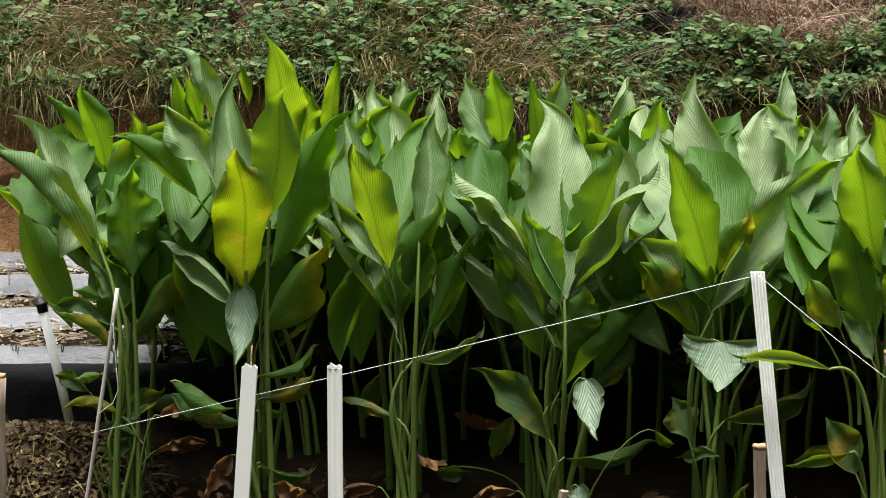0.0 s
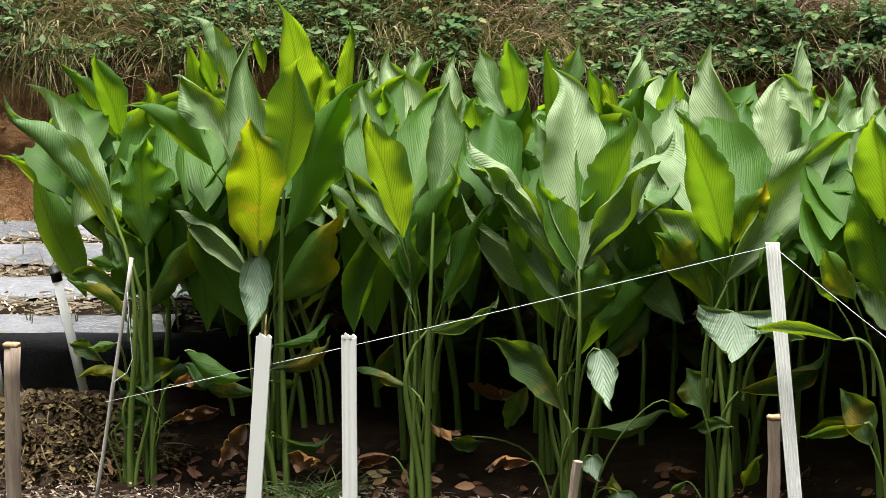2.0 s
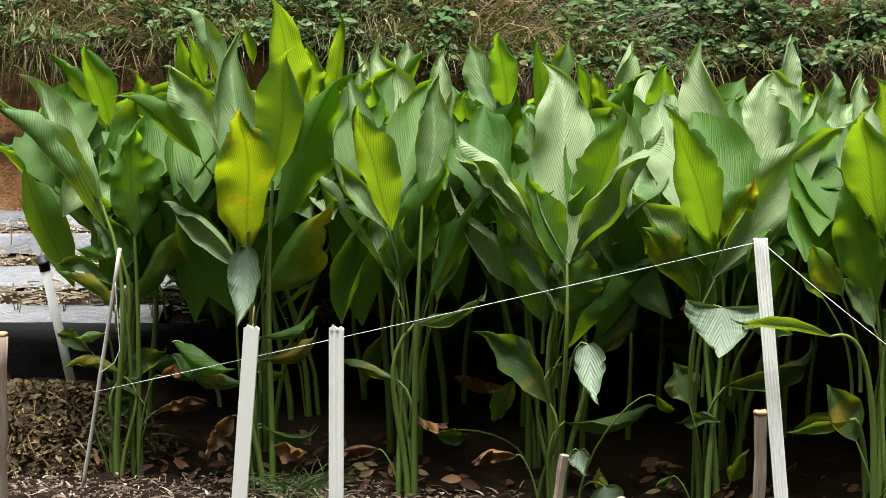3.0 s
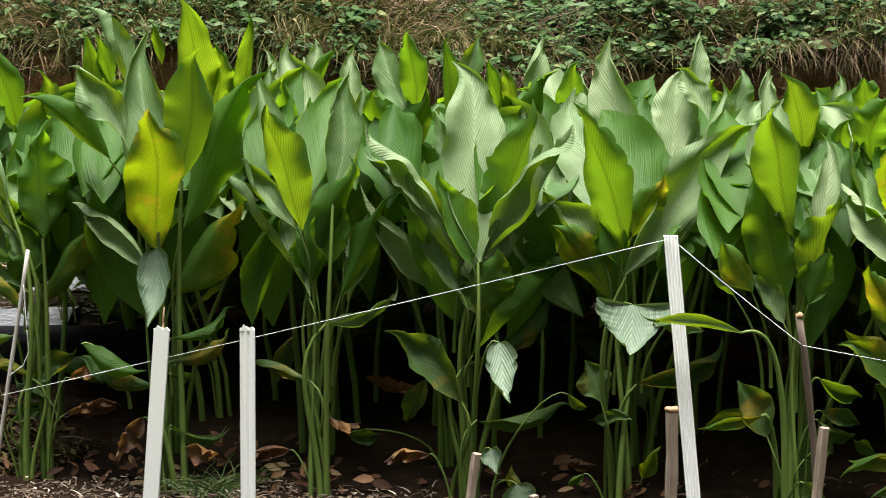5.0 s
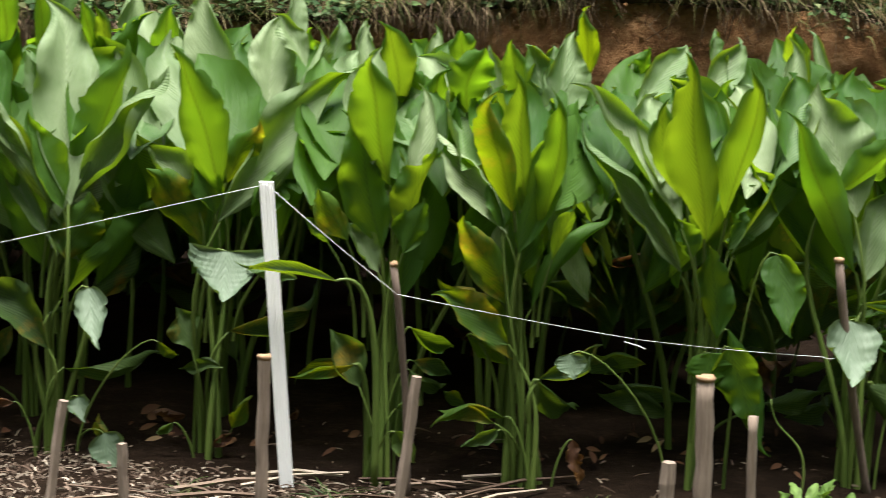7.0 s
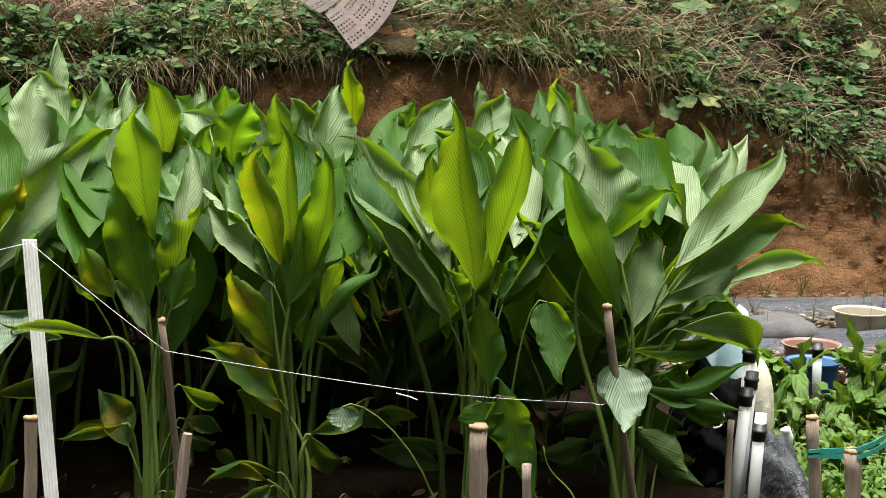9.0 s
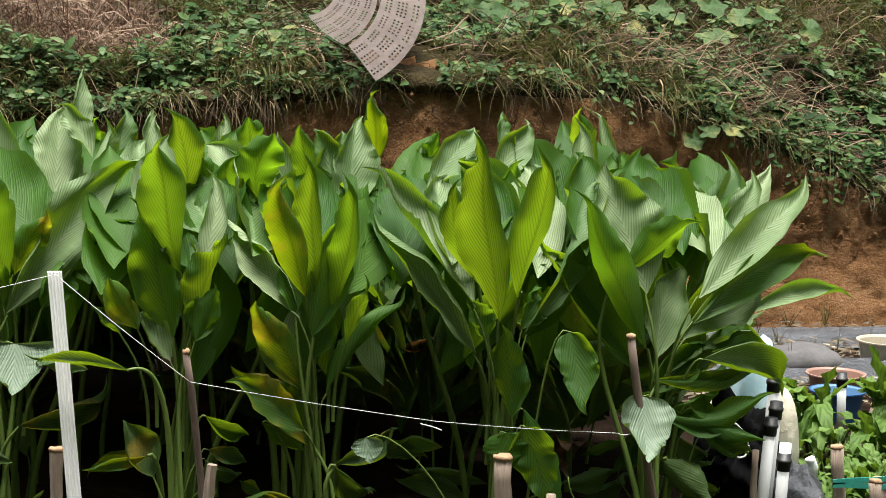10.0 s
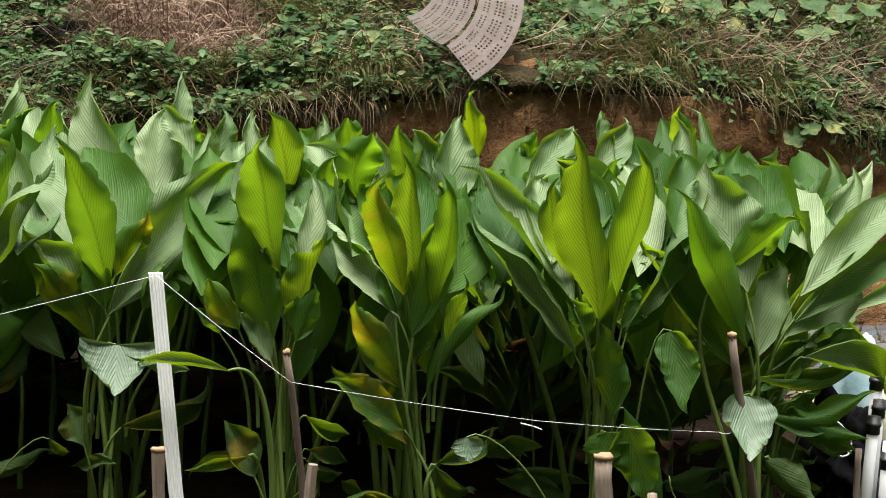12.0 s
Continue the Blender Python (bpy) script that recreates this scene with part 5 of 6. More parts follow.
for _ in range(6500):
    x = g.uniform(-4.0, 6.2)
    if patch(x, 1, 1.9, 3.0) < -0.15 or (not -1.0 < x < 2.4 and g.random() < 0.85):
        continue
    p = Vector((x, bank_foot(x) + g.uniform(-0.02, 0.12), lip(x) + 0.2 * (1 - smooth_step(-1.3, 0.5, x)) + g.uniform(-0.05, 0.03)))
    roots.blade(p, Vector((g.uniform(-0.5, 0.5), -0.5, g.uniform(-0.8, 0.1))), Vector((g.uniform(-0.3, 0.3), 0.2, -0.8)), g.uniform(0.03, 0.13) * (0.5 + abs(patch(x, 5, 5.0, 1.0)) * 2), g.uniform(0.002, 0.004))
# a thicket of dark seedlings over the soil of the bank
for _ in range(9000):
    x = g.uniform(-4.0, 6.2)
    d = 0.13 + 1.6 * g.random() ** 1.2
    y = bank_foot(x) + d
    p = on_ground(x, y, 0.005)
    if p.z < lip(x) - 0.1 or patch(x, y, 1.6, 6.0) < -0.1:
        continue
    a = g.uniform(0, 6.28)
    for k in range(3):
        a += 2.1
        way = Vector((math.cos(a), math.sin(a) * 0.8 - 0.3, g.uniform(0.0, 0.7)))
        weeds.leaf(p + Vector((0, 0, 0.02 * k)), way, Vector((0, -0.5, 1)), g.uniform(0.02, 0.045), g.uniform(0.010, 0.02))
# the growth on the jutting edge of turf itself
for _ in range(5200):
    x = g.uniform(-4.0, 6.1)
    top = 0.84 * brow(x) + 0.2 * (1 - smooth_step(-1.3, 0.5, x))
    p = Vector((x, bank_foot(x) + 0.14 + g.uniform(-0.13 * (1 - 0.6 * smooth_step(2.4, 3.2, x)), 0.24), top + 0.03))
    if patch(x, 3, 4.0, 8.0) < -0.12 and g.random() < 0.6:
        continue
    kind = g.random()
    if kind < 0.45:
        for k in range(g.randint(3, 6)):
            way = Vector((g.uniform(-0.8, 0.8), -g.uniform(0.2, 0.9), g.uniform(-0.2, 0.9)))
            grass.blade(p, way * 0.6, Vector((g.uniform(-0.4, 0.4), -0.2, -g.uniform(0.3, 1.0))), g.uniform(0.06, 0.18), g.uniform(0.003, 0.007))
    elif kind < 0.8:
        for k in range(g.randint(3, 6)):
            a = g.uniform(0, 6.28)
            size = g.uniform(0.025, 0.055)
            weeds.leaf(p + Vector((g.uniform(-0.04, 0.04), -g.uniform(0, 0.05), g.uniform(-0.05, 0.05))), Vector((math.cos(a), math.sin(a) * 0.6 - 0.5, g.uniform(-0.5, 0.4))), Vector((g.uniform(-0.4, 0.4), -0.6, 1)), size, size * 0.6)
    else:
        roots.stem([p, p + Vector((g.uniform(-0.06, 0.06), -0.05, -0.03)), p + Vector((g.uniform(-0.1, 0.1), -0.06, -g.uniform(0.05, 0.2)))], g.uniform(0.001, 0.0025))
# dead vines tangled over the edge towards the end of the bed
for cx, cy, cz, sx, sz, count in ((3.45, 10.42, 1.19, 0.22, 0.04, 90), (3.25, 10.38, 1.08, 0.18, 0.05, 80), (3.85, 10.22, 1.03, 0.14, 0.09, 90), (2.65, 10.45, 1.12, 0.14, 0.07, 60)):
    for _ in range(count):
        p = Vector((cx + g.gauss(0, sx), cy + g.gauss(0, 0.06), cz + g.gauss(0, sz)))
        a, length = g.gauss(0.3, 0.7), g.uniform(0.08, 0.30)
        way = Vector((math.cos(a), g.uniform(-0.3, 0.3), math.sin(a) * 0.7)) * length
        roots.stem([p, p + way * 0.4 + Vector((0, 0, g.uniform(0, 0.04))), p + way * 0.75 + Vector((0, -0.02, g.uniform(-0.02, 0.03))), p + way + Vector((0, -0.03, -g.uniform(0.0, 0.07)))], g.uniform(0.0012, 0.0032))
grass.done("bank_grass", GRASS, "olive and dry grass covering the earth bank", "grass")
weeds.done("bank_weeds", WEEDS, "dark green creeping weeds on the earth bank", "weeds", True)
roots.done("dry_stems", ROOTS, "dry brown stems and roots trailing over the bank", "dry stems")
straw.done("straw_heap", STRAW, "tangled heap of pale dead vines on the bank", "straw")


def round_leaf(parent, at, face, size, seed, stem_from=None):
    """A lobed squash leaf, dished in the middle."""
    r = random.Random(seed)
    face = Vector(face).normalized()
    side = face.cross(Vector((0.1, 0.2, 1))).normalized()
    up = side.cross(face)
    verts, uvs, faces = [Vector(at)], [(0, 0)], []
    n, rings = 30, 3
    turn = r.uniform(0, 6.28)
    for k in range(1, rings + 1):
        for i in range(n):
            a = 2 * math.pi * i / n
            lobe = 1 + 0.13 * math.cos(5 * a) + 0.04 * math.sin(11 * a + turn) - 0.45 * math.exp(-((a - 3.14) / 0.28) ** 2)
            q = size * lobe * k / rings
            lift = 0.16 * size * (k / rings) ** 2 * (math.sin(3 * a + turn) * 0.8 + math.cos(2 * a) * 0.5) - 0.15 * size * (1 - k / rings)
            verts.append(Vector(at) + side * q * math.cos(a + turn) + up * q * math.sin(a + turn) + face * lift)
            uvs.append((q * math.sin(2.5 * a), q * math.cos(2.5 * a)))
    faces += [(0, 1 + i, 1 + (i + 1) % n) for i in range(n)]
    for k in range(rings - 1):
        for i in range(n):
            a, b = 1 + k * n + i, 1 + k * n + (i + 1) % n
            faces.append((a, a + n, b + n, b))
    leaf = link("leaf", verts, faces, SQUASH, parent, "", uvs)
    if stem_from is not None:
        pts = bezier(stem_from, Vector(stem_from) + Vector((0, -0.02, 0.10)), Vector(at) - face * 0.08, Vector(at) - face * 0.02, 6)
        link("leaf_stem", *tube(pts, [0.003] * 7, 5), STALK, parent)
    return leaf


def squash_vine(along, spots, label):
    """A runner through the points given, with a leaf on a stem of its own at each spot: x, y, z, size."""
    thing = empty("squash_vine", 0, 0, 0, label, "vine")
    dense = []
    for a, b in zip(along, along[1:]):
        dense += [Vector(a).lerp(Vector(b), t / 4) + Vector((0, 0, 0.02 * math.sin(t * 1.6))) for t in range(4)]
    link("stem", *tube(dense, [0.005] * len(dense), 6), STALK, thing)
    for i, (x, y, z, size) in enumerate(spots):
        r = random.Random(i + len(spots) * 7)
        p = Vector((x, y, z))
        root = min(dense, key=lambda q: (q - p).length)
        if (root - p).length > 0.2:
            root = p + Vector((r.uniform(-0.08, 0.08), 0.08, -0.14))
        round_leaf(thing, p, (r.uniform(-0.4, 0.4), -0.7 + r.uniform(-0.35, 0.3), r.uniform(0.5, 1.5)), size * 0.8, i * 3 + len(spots), root)
    return thing


squash_vine([(2.5, 11.0, 1.22), (2.75, 10.85, 1.24), (3.0, 10.8, 1.23), (3.3, 10.9, 1.22), (3.6, 10.9, 1.22)],
            [(2.73, 11.05, 1.37, 0.07), (2.8, 11.0, 1.35, 0.06), (2.86, 10.95, 1.34, 0.07), (2.97, 11.05, 1.37, 0.06), (2.99, 10.95, 1.32, 0.05), (3.16, 10.6, 1.31, 0.085), (3.12, 10.8, 1.38, 0.07),
             (3.35, 11.0, 1.38, 0.08), (3.41, 10.95, 1.36, 0.07), (3.41, 10.6, 1.29, 0.06), (3.28, 10.7, 1.36, 0.06), (3.5, 10.8, 1.36, 0.065)],
            "trailing squash vine with pale green lobed leaves on the bank")
squash_vine([(3.55, 10.95, 1.22), (3.75, 10.6, 1.10), (3.82, 10.3, 1.02), (3.68, 10.15, 0.92), (3.6, 10.12, 0.82)],
            [(3.62, 10.9, 1.37, 0.07), (3.67, 10.8, 1.33, 0.06), (3.9, 10.95, 1.39, 0.09), (3.97, 10.75, 1.35, 0.075), (3.71, 10.5, 1.26, 0.07), (3.8, 10.5, 1.27, 0.075), (4.17, 10.9, 1.36, 0.08), (4.3, 10.7, 1.3, 0.08),
             (3.54, 10.12, 0.83, 0.065), (3.6, 10.1, 0.87, 0.06), (3.71, 10.08, 0.88, 0.065), (4.55, 10.3, 1.1, 0.07), (4.45, 10.2, 0.92, 0.06)],
            "squash vine with yellowing lobed leaves over the bank's edge")
squash_vine([(-1.0, 11.0, 0.95), (-0.9, 11.0, 0.95)], [(-1.03, 10.98, 0.99, 0.045), (-0.96, 11.0, 1.01, 0.05), (-0.91, 10.95, 0.97, 0.045), (-0.86, 11.0, 1.0, 0.05), (-0.94, 10.9, 0.95, 0.05)],
            "low rosette of rounded green leaves on the bank")


def fan_mat(name, at, inner, outer, start, end, skew, label):
    """A stiff fan of slotted plastic."""
    thing = empty(name, *at, label, "mat")
    tip = Matrix.Rotation(radians(-35), 3, "X")
    bm = bmesh.new()
    nr, na = 23, 71
    grid = [[None] * (na + 1) for _ in range(nr + 1)]
    for i in range(nr + 1):
        for j in range(na + 1):
            r, a = inner + (outer - inner) * i / nr, radians(start + (end + skew * (1 - i / nr) - start) * j / na)
            grid[i][j] = bm.verts.new(tip @ Vector((r * math.cos(a), 0.25 * (r - inner) ** 2, -r * math.sin(a))))
    for i in range(nr):
        for j in range(na):
            if i % 2 and j % 2 and i % 8 != 7 and j % 12 != 11 and 1 < i < nr - 2:
                continue
            bm.faces.new((grid[i][j], grid[i][j + 1], grid[i + 1][j + 1], grid[i + 1][j]))
    bmesh.ops.solidify(bm, geom=bm.faces[:], thickness=0.006)
    part("panel", bm, MAT, thing)
    return thing


MAT = plain("mat_plastic", (0.20, 0.155, 0.14), (0.36, 0.295, 0.27), 0.75, 12.0, None, 0.3, 0.003)
fan_mat("slotted_mat", (1.817, 10.584, 1.472), 0.381, 0.585, -14, 58, 0, "faded brown slotted plastic fan mat lying on the bank")
fan_mat("slotted_mat", (1.817, 10.596, 1.476), 0.184, 0.370, -14, 60, 18, "faded brown slotted plastic fan mat, half overgrown")

bm = bmesh.new()
sx = [[bm.verts.new((0.30 * (i / 10 - 0.5), 0.10 * (j / 4 - 0.5) + 0.03 * noise.noise(Vector((i * 0.9, j, 3))), 0.03 * noise.noise(Vector((i * 0.7, j * 1.3, 9))) + 0.05 * j / 4)) for j in range(5)] for i in range(11)]
for i in range(10):
    for j in range(4):
        bm.faces.new((sx[i][j], sx[i + 1][j], sx[i + 1][j + 1], sx[i][j + 1]))
bmesh.ops.solidify(bm, geom=bm.faces[:], thickness=0.004)
scrap = part("plastic_scrap", bm, NET, smooth=False)
scrap.location = on_ground(0.36, bank_foot(0.36) + 0.85, 0.09)
tagged(scrap, "crumpled scrap of black plastic on the bank", "plastic")

# clods and crumbs standing out of the cut face and fallen at its foot
crumbs = Pile()
for _ in range(4200):
    x = g.uniform(-3.6, 5.4)
    h = 0.80 * g.random() ** 1.4
    d = 0.04 + 0.12 * h
    size = g.choice((0.004, 0.006, 0.007, 0.009, 0.015)) * g.uniform(0.6, 1.4)
    p = Vector((x, bank_foot(x) + d - 0.05 + 0.05 * noise.noise(Vector((x * 2.5, h * 3, 1))) - size * 0.3 - (g.uniform(0, 0.25) if h < 0.06 else 0), h * brow(x) + 0.2 * (1 - smooth_step(-1.3, 0.5, x))))
    ring = [p + Vector((math.cos(a) * size * g.uniform(0.7, 1.3), -size * g.uniform(0.2, 0.6), math.sin(a) * size * g.uniform(0.6, 1.1))) for a in (0, 1.3, 2.5, 3.8, 5.1)]
    crumbs.add([p + Vector((0, -size * 1.1, size * 0.2)), p + Vector((0, size, 0))] + ring, [(0, 2 + k, 2 + (k + 1) % 5) for k in range(5)] + [(1, 2 + (k + 1) % 5, 2 + k) for k in range(5)])
crumbs.done("earth_crumbs", EARTH, "loose brown clods on the cut earth bank", "soil")

# ---- the mulched field ----
FILM_NODES = Nodes("mulch_film")
_w = FILM_NODES.noise(7.0, 6, 0.7, stretch=(0.5, 1.6, 1))
_d = FILM_NODES.noise(2.2, 5, 0.6)
SHEET = FILM_NODES.done(FILM_NODES.ramp(_d, (0.35, (0.05, 0.053, 0.06)), (0.7, (0.16, 0.163, 0.175))), 0.34, FILM_NODES.bump(_w, 1.0, 0.05))


DARK_SHEET = plain("black_film", (0.018, 0.02, 0.024), (0.075, 0.08, 0.09), 0.35, 7.0, (0.5, 1.6, 1), 1.0, 0.05)


def film(x0, x1, y0, y1, label, material=SHEET):
    nx, ny = int((x1 - x0) / 0.04), max(6, int((y1 - y0) / 0.04))
    verts = []
    for j in range(ny + 1):
        for i in range(nx + 1):
            x, y = x0 + (x1 - x0) * i / nx, y0 + (y1 - y0) * j / ny
            y += 0.03 * noise.noise(Vector((x * 3, j, 4)))
            e = min(j, ny - j) / ny * 2
            z = ground_height(x, y) + 0.008 + 0.05 * math.sin(math.pi * min(1, e) / 2) + 0.012 * noise.noise(Vector((x * 9, y * 16, 2)))
            verts.append((x, y, z))
    faces = [(j * (nx + 1) + i, j * (nx + 1) + i + 1, (j + 1) * (nx + 1) + i + 1, (j + 1) * (nx + 1) + i) for j in range(ny) for i in range(nx)]
    return tagged(link("mulch_sheet", verts, faces, material), label, "mulch film", "mulch sheets over the beds")


for y0, y1 in ((8.16, 8.52), (8.92, 9.25), (9.62, 10.05), (10.3, 10.6)):
    film(-4.2, -1.55 if y0 < 8.5 else -1.2, y0, y1, "wrinkled silver-black mulch film over a raised bed")
for y0, y1 in ((8.75, 9.15), (9.45, 9.85)):
    film(2.6, 5.6, y0, y1, "wrinkled black mulch film with soil on it", DARK_SHEET)
PALE = foliage("pale_straw", ((0.0, (0.165, 0.112, 0.0675)), (0.4, (0.338, 0.27, 0.188)), (1.0, (0.54, 0.473, 0.367))), 0.12, 0.8)
litter, seedlings = Pile(), Pile()
for _ in range(16000):
    x, y = (g.uniform(-4.1, -0.9), g.uniform(8.2, 10.7)) if g.random() < 0.6 else (g.uniform(2.5, 5.5), g.uniform(8.3, 9.9))
    bed = any(a < y < b for a, b in (((8.16, 8.52), (8.92, 9.25), (9.62, 10.05)) if x < 0 else ((8.75, 9.15),)))
    if bed and g.random() < 0.86:
        continue
    p = on_ground(x, y, 0.012 + 0.03 * g.random())
    b, length = g.uniform(0, 6.28), g.uniform(0.012, 0.07)
    way = Vector((math.cos(b), math.sin(b), g.uniform(-0.15, 0.3)))
    litter.blade(p, way, Vector((0, 0, -0.1)), length, g.uniform(0.003, 0.009))
for _ in range(260):
    x, y = (g.uniform(-4.0, -1.0), g.choice((8.34, 9.08, 9.83, 10.4)) + g.uniform(-0.12, 0.12)) if g.random() < 0.65 else (g.uniform(2.8, 5.4), g.uniform(8.8, 10.0))
    p = on_ground(x, y, 0.02)
    for k in range(g.randint(1, 3)):
        seedlings.blade(p, Vector((g.uniform(-0.25, 0.25), g.uniform(-0.2, 0.2), 1)), Vector((g.uniform(-0.3, 0.3), 0, -0.1)), g.uniform(0.06, 0.16), 0.005)
litter.done("straw_litter", PALE, "pale straw mulch scattered between the beds", "straw")
seedlings.done("onion_seedlings", GRASS, "thin young onion shoots in the mulched beds", "seedlings")

# black cloth hung along the edge of the raised field
nx = 80
verts, faces = [], []
for i in range(nx + 1):
    x = -4.3 + 3.4 * i / nx
    for j, (dy, z) in enumerate(((0.0, -0.02), (-0.01, 0.06), (-0.015, 0.14), (-0.02, 0.20), (-0.015, 0.235), (0.02, 0.25), (0.07, 0.245), (0.14, 0.215))):
        verts.append((x, 8.05 + dy + 0.012 * noise.noise(Vector((x * 6, j, 0))), z + 0.012 * noise.noise(Vector((x * 5, j, 7)))))
for i in range(nx):
    for j in range(7):
        a = i * 8 + j
        faces.append((a, a + 8, a + 9, a + 1))
tagged(link("weed_cloth", verts, faces, NET), "black woven weed cloth along the raised field's edge", "cloth")

# ---- the compost heap and the litter before the bed ----
verts, faces = [], []
n = 48
for j in range(n + 1):
    for i in range(n + 1):
        u, v = i / n * 2 - 1, j / n * 2 - 1
        r = math.sqrt(u * u + v * v)
        x, y = -1.78 + 0.42 * u, 7.32 + 0.32 * v
        z = 0.20 * max(0, 1 - r ** 1.8) * (1 + 0.5 * noise.noise(Vector((x * 7, y * 7, 2)))) + 0.09 * noise.noise(Vector((x * 15, y * 15, 5))) * (r < 1) - (0.03 if r >= 1 else 0)
        verts.append((x, y, z))
faces = [(j * (n + 1) + i, j * (n + 1) + i + 1, (j + 1) * (n + 1) + i + 1, (j + 1) * (n + 1) + i) for j in range(n) for i in range(n)]
COMPOST = plain("compost", (0.015, 0.009, 0.006), (0.10, 0.068, 0.036), 0.95, 14.0, None, 1.0, 0.03)
tagged(link("compost", verts, faces, COMPOST), "brown heap of rotting plant waste beside the bed", "compost")
scraps, chips, clods = Pile(), Pile(), Pile()
for _ in range(1700):
    a, r = g.uniform(0, 6.28), math.sqrt(g.random())
    x, y = -1.78 + 0.42 * r * math.cos(a), 7.30 + 0.32 * r * math.sin(a)
    p = Vector((x, y, 0.20 * max(0, 1 - r ** 1.8) * (1 + 0.5 * noise.noise(Vector((x * 7, y * 7, 2)))) + g.uniform(0.0, 0.025)))
    b, length = g.uniform(0, 6.28), g.uniform(0.02, 0.10)
    scraps.blade(p, Vector((math.cos(b), math.sin(b) - 0.3, g.uniform(-0.4, 0.5))), Vector((g.uniform(-0.4, 0.4), -0.1, -0.4)), length, g.uniform(0.002, 0.006))
for _ in range(1500):
    a, r = g.uniform(0, 6.28), math.sqrt(g.random())
    x, y = -1.78 + 0.42 * r * math.cos(a), 7.30 + 0.32 * r * math.sin(a)
    p = Vector((x, y, 0.20 * max(0, 1 - r ** 1.8) * (1 + 0.5 * noise.noise(Vector((x * 7, y * 7, 2)))) + g.uniform(-0.005, 0.02)))
    for k in range(4):
        way = Vector((g.uniform(-1, 1), g.uniform(-1, 0.4), g.uniform(-0.5, 0.8)))
        clods.leaf(p, way, Vector((g.uniform(-0.6, 0.6), -0.6, 1)), g.uniform(0.012, 0.036), g.uniform(0.008, 0.022))
CLOD = foliage("rotted_clods", ((0.0, (0.012, 0.007, 0.004)), (0.5, (0.055, 0.034, 0.016)), (0.85, (0.13, 0.095, 0.04)), (1.0, (0.24, 0.19, 0.09))), 0.05, 0.95)
clods.done("compost_clods", CLOD, "dark brown and olive clods of rotted leaves", "plant waste")
HAY = foliage("rotting_hay", ((0.0, (0.02, 0.011, 0.006)), (0.4, (0.09, 0.052, 0.024)), (0.8, (0.20, 0.15, 0.07)), (1.0, (0.42, 0.34, 0.2))), 0.1, 0.85)
scraps.done("compost_scraps", HAY, "brown and olive plant scraps on the compost", "plant waste")
for _ in range(19000):
    x = g.uniform(-2.2, 2.2)
    front = min(6.98, 6.64 - 0.42 * x) + 0.1 * patch(x, 2, 3.0, 6.0)
    y = g.uniform(5.75, 7.0) if g.random() < 0.996 else g.uniform(front, front + 1.2)
    if y > front + 0.05 * g.random() and g.random() < 0.97:
        continue
    p = on_ground(x, y, 0.004 + 0.018 * g.random())
    b, length = g.uniform(0, 6.28), g.choice((0.008, 0.012, 0.018, 0.025, 0.05)) * g.uniform(0.7, 1.3)
    chips.blade(p, Vector((math.cos(b), math.sin(b), g.uniform(-0.2, 0.6))), Vector((g.uniform(-0.2, 0.2), 0, -0.3)), length, g.uniform(0.002, 0.007))
for _ in range(34):
    x = g.uniform(-0.6, 1.2)
    p = on_ground(x, g.uniform(5.95, 6.45), 0.015)
    b, length = g.gauss(0, 0.35), g.uniform(0.12, 0.4)
    way = Vector((math.cos(b), math.sin(b), g.uniform(-0.05, 0.05))) * length
    chips.stem([p - way / 2, p + Vector((0, 0, 0.012)), p + way / 2], g.uniform(0.003, 0.008), 5)
MULCH = foliage("wood_mulch", ((0.0, (0.05, 0.03, 0.02)), (0.45, (0.18, 0.125, 0.095)), (0.8, (0.36, 0.28, 0.22)), (1.0, (0.58, 0.50, 0.41))), 0.05, 0.9)
chips.done("mulch_litter", MULCH, "dry straw and wood chips strewn before the bed", "mulch")
fallen = Pile()
for _ in range(230):
    x = g.uniform(-1.7, -0.45) if g.random() < 0.7 else g.uniform(-0.5, 2.2)
    y = 6.76 - 0.16 * x + abs(g.gauss(0, 0.2))
    p = on_ground(x, y, 0.01 + 0.03 * g.random())
    a = g.uniform(0, 6.28)
    length = g.uniform(0.02, 0.07)
    fallen.leaf(p, Vector((math.cos(a), math.sin(a), g.uniform(-0.3, 0.9))), Vector((g.uniform(-0.9, 0.9), -0.7, 0.6)), length, length * g.uniform(0.25, 0.5))
FALLEN = foliage("fallen_leaves", ((0.0, (0.025, 0.010, 0.006)), (0.5, (0.08, 0.034, 0.017)), (0.85, (0.16, 0.08, 0.04)), (1.0, (0.27, 0.19, 0.11))), 0.1, 0.8)
fallen.done("fallen_leaves", FALLEN, "withered reddish-brown leaves fallen under the plants", "dead leaves", True)
tufts = Pile()
for x, y, count, size in ((-0.86, 6.84, 70, 0.17), (-0.92, 6.8, 40, 0.13), (-0.78, 6.62, 30, 0.10), (-1.35, 6.3, 14, 0.05), (-1.55, 6.35, 14, 0.05), (0.25, 6.3, 22, 0.08), (0.62, 6.25, 24, 0.09), (-0.35, 6.35, 14, 0.07), (1.35, 6.15, 16, 0.07), (1.9, 6.05, 20, 0.08)):
    for _ in range(count):
        a = g.uniform(0, 6.28)
        tufts.blade(on_ground(x, y) + Vector((g.gauss(0, 0.04), g.gauss(0, 0.03), 0)), Vector((math.cos(a) * 0.8, math.sin(a) * 0.6, 1)),
                    Vector((math.cos(a) * 0.5, math.sin(a) * 0.4, -0.5)), size * g.uniform(0.6, 1.3), 0.004)
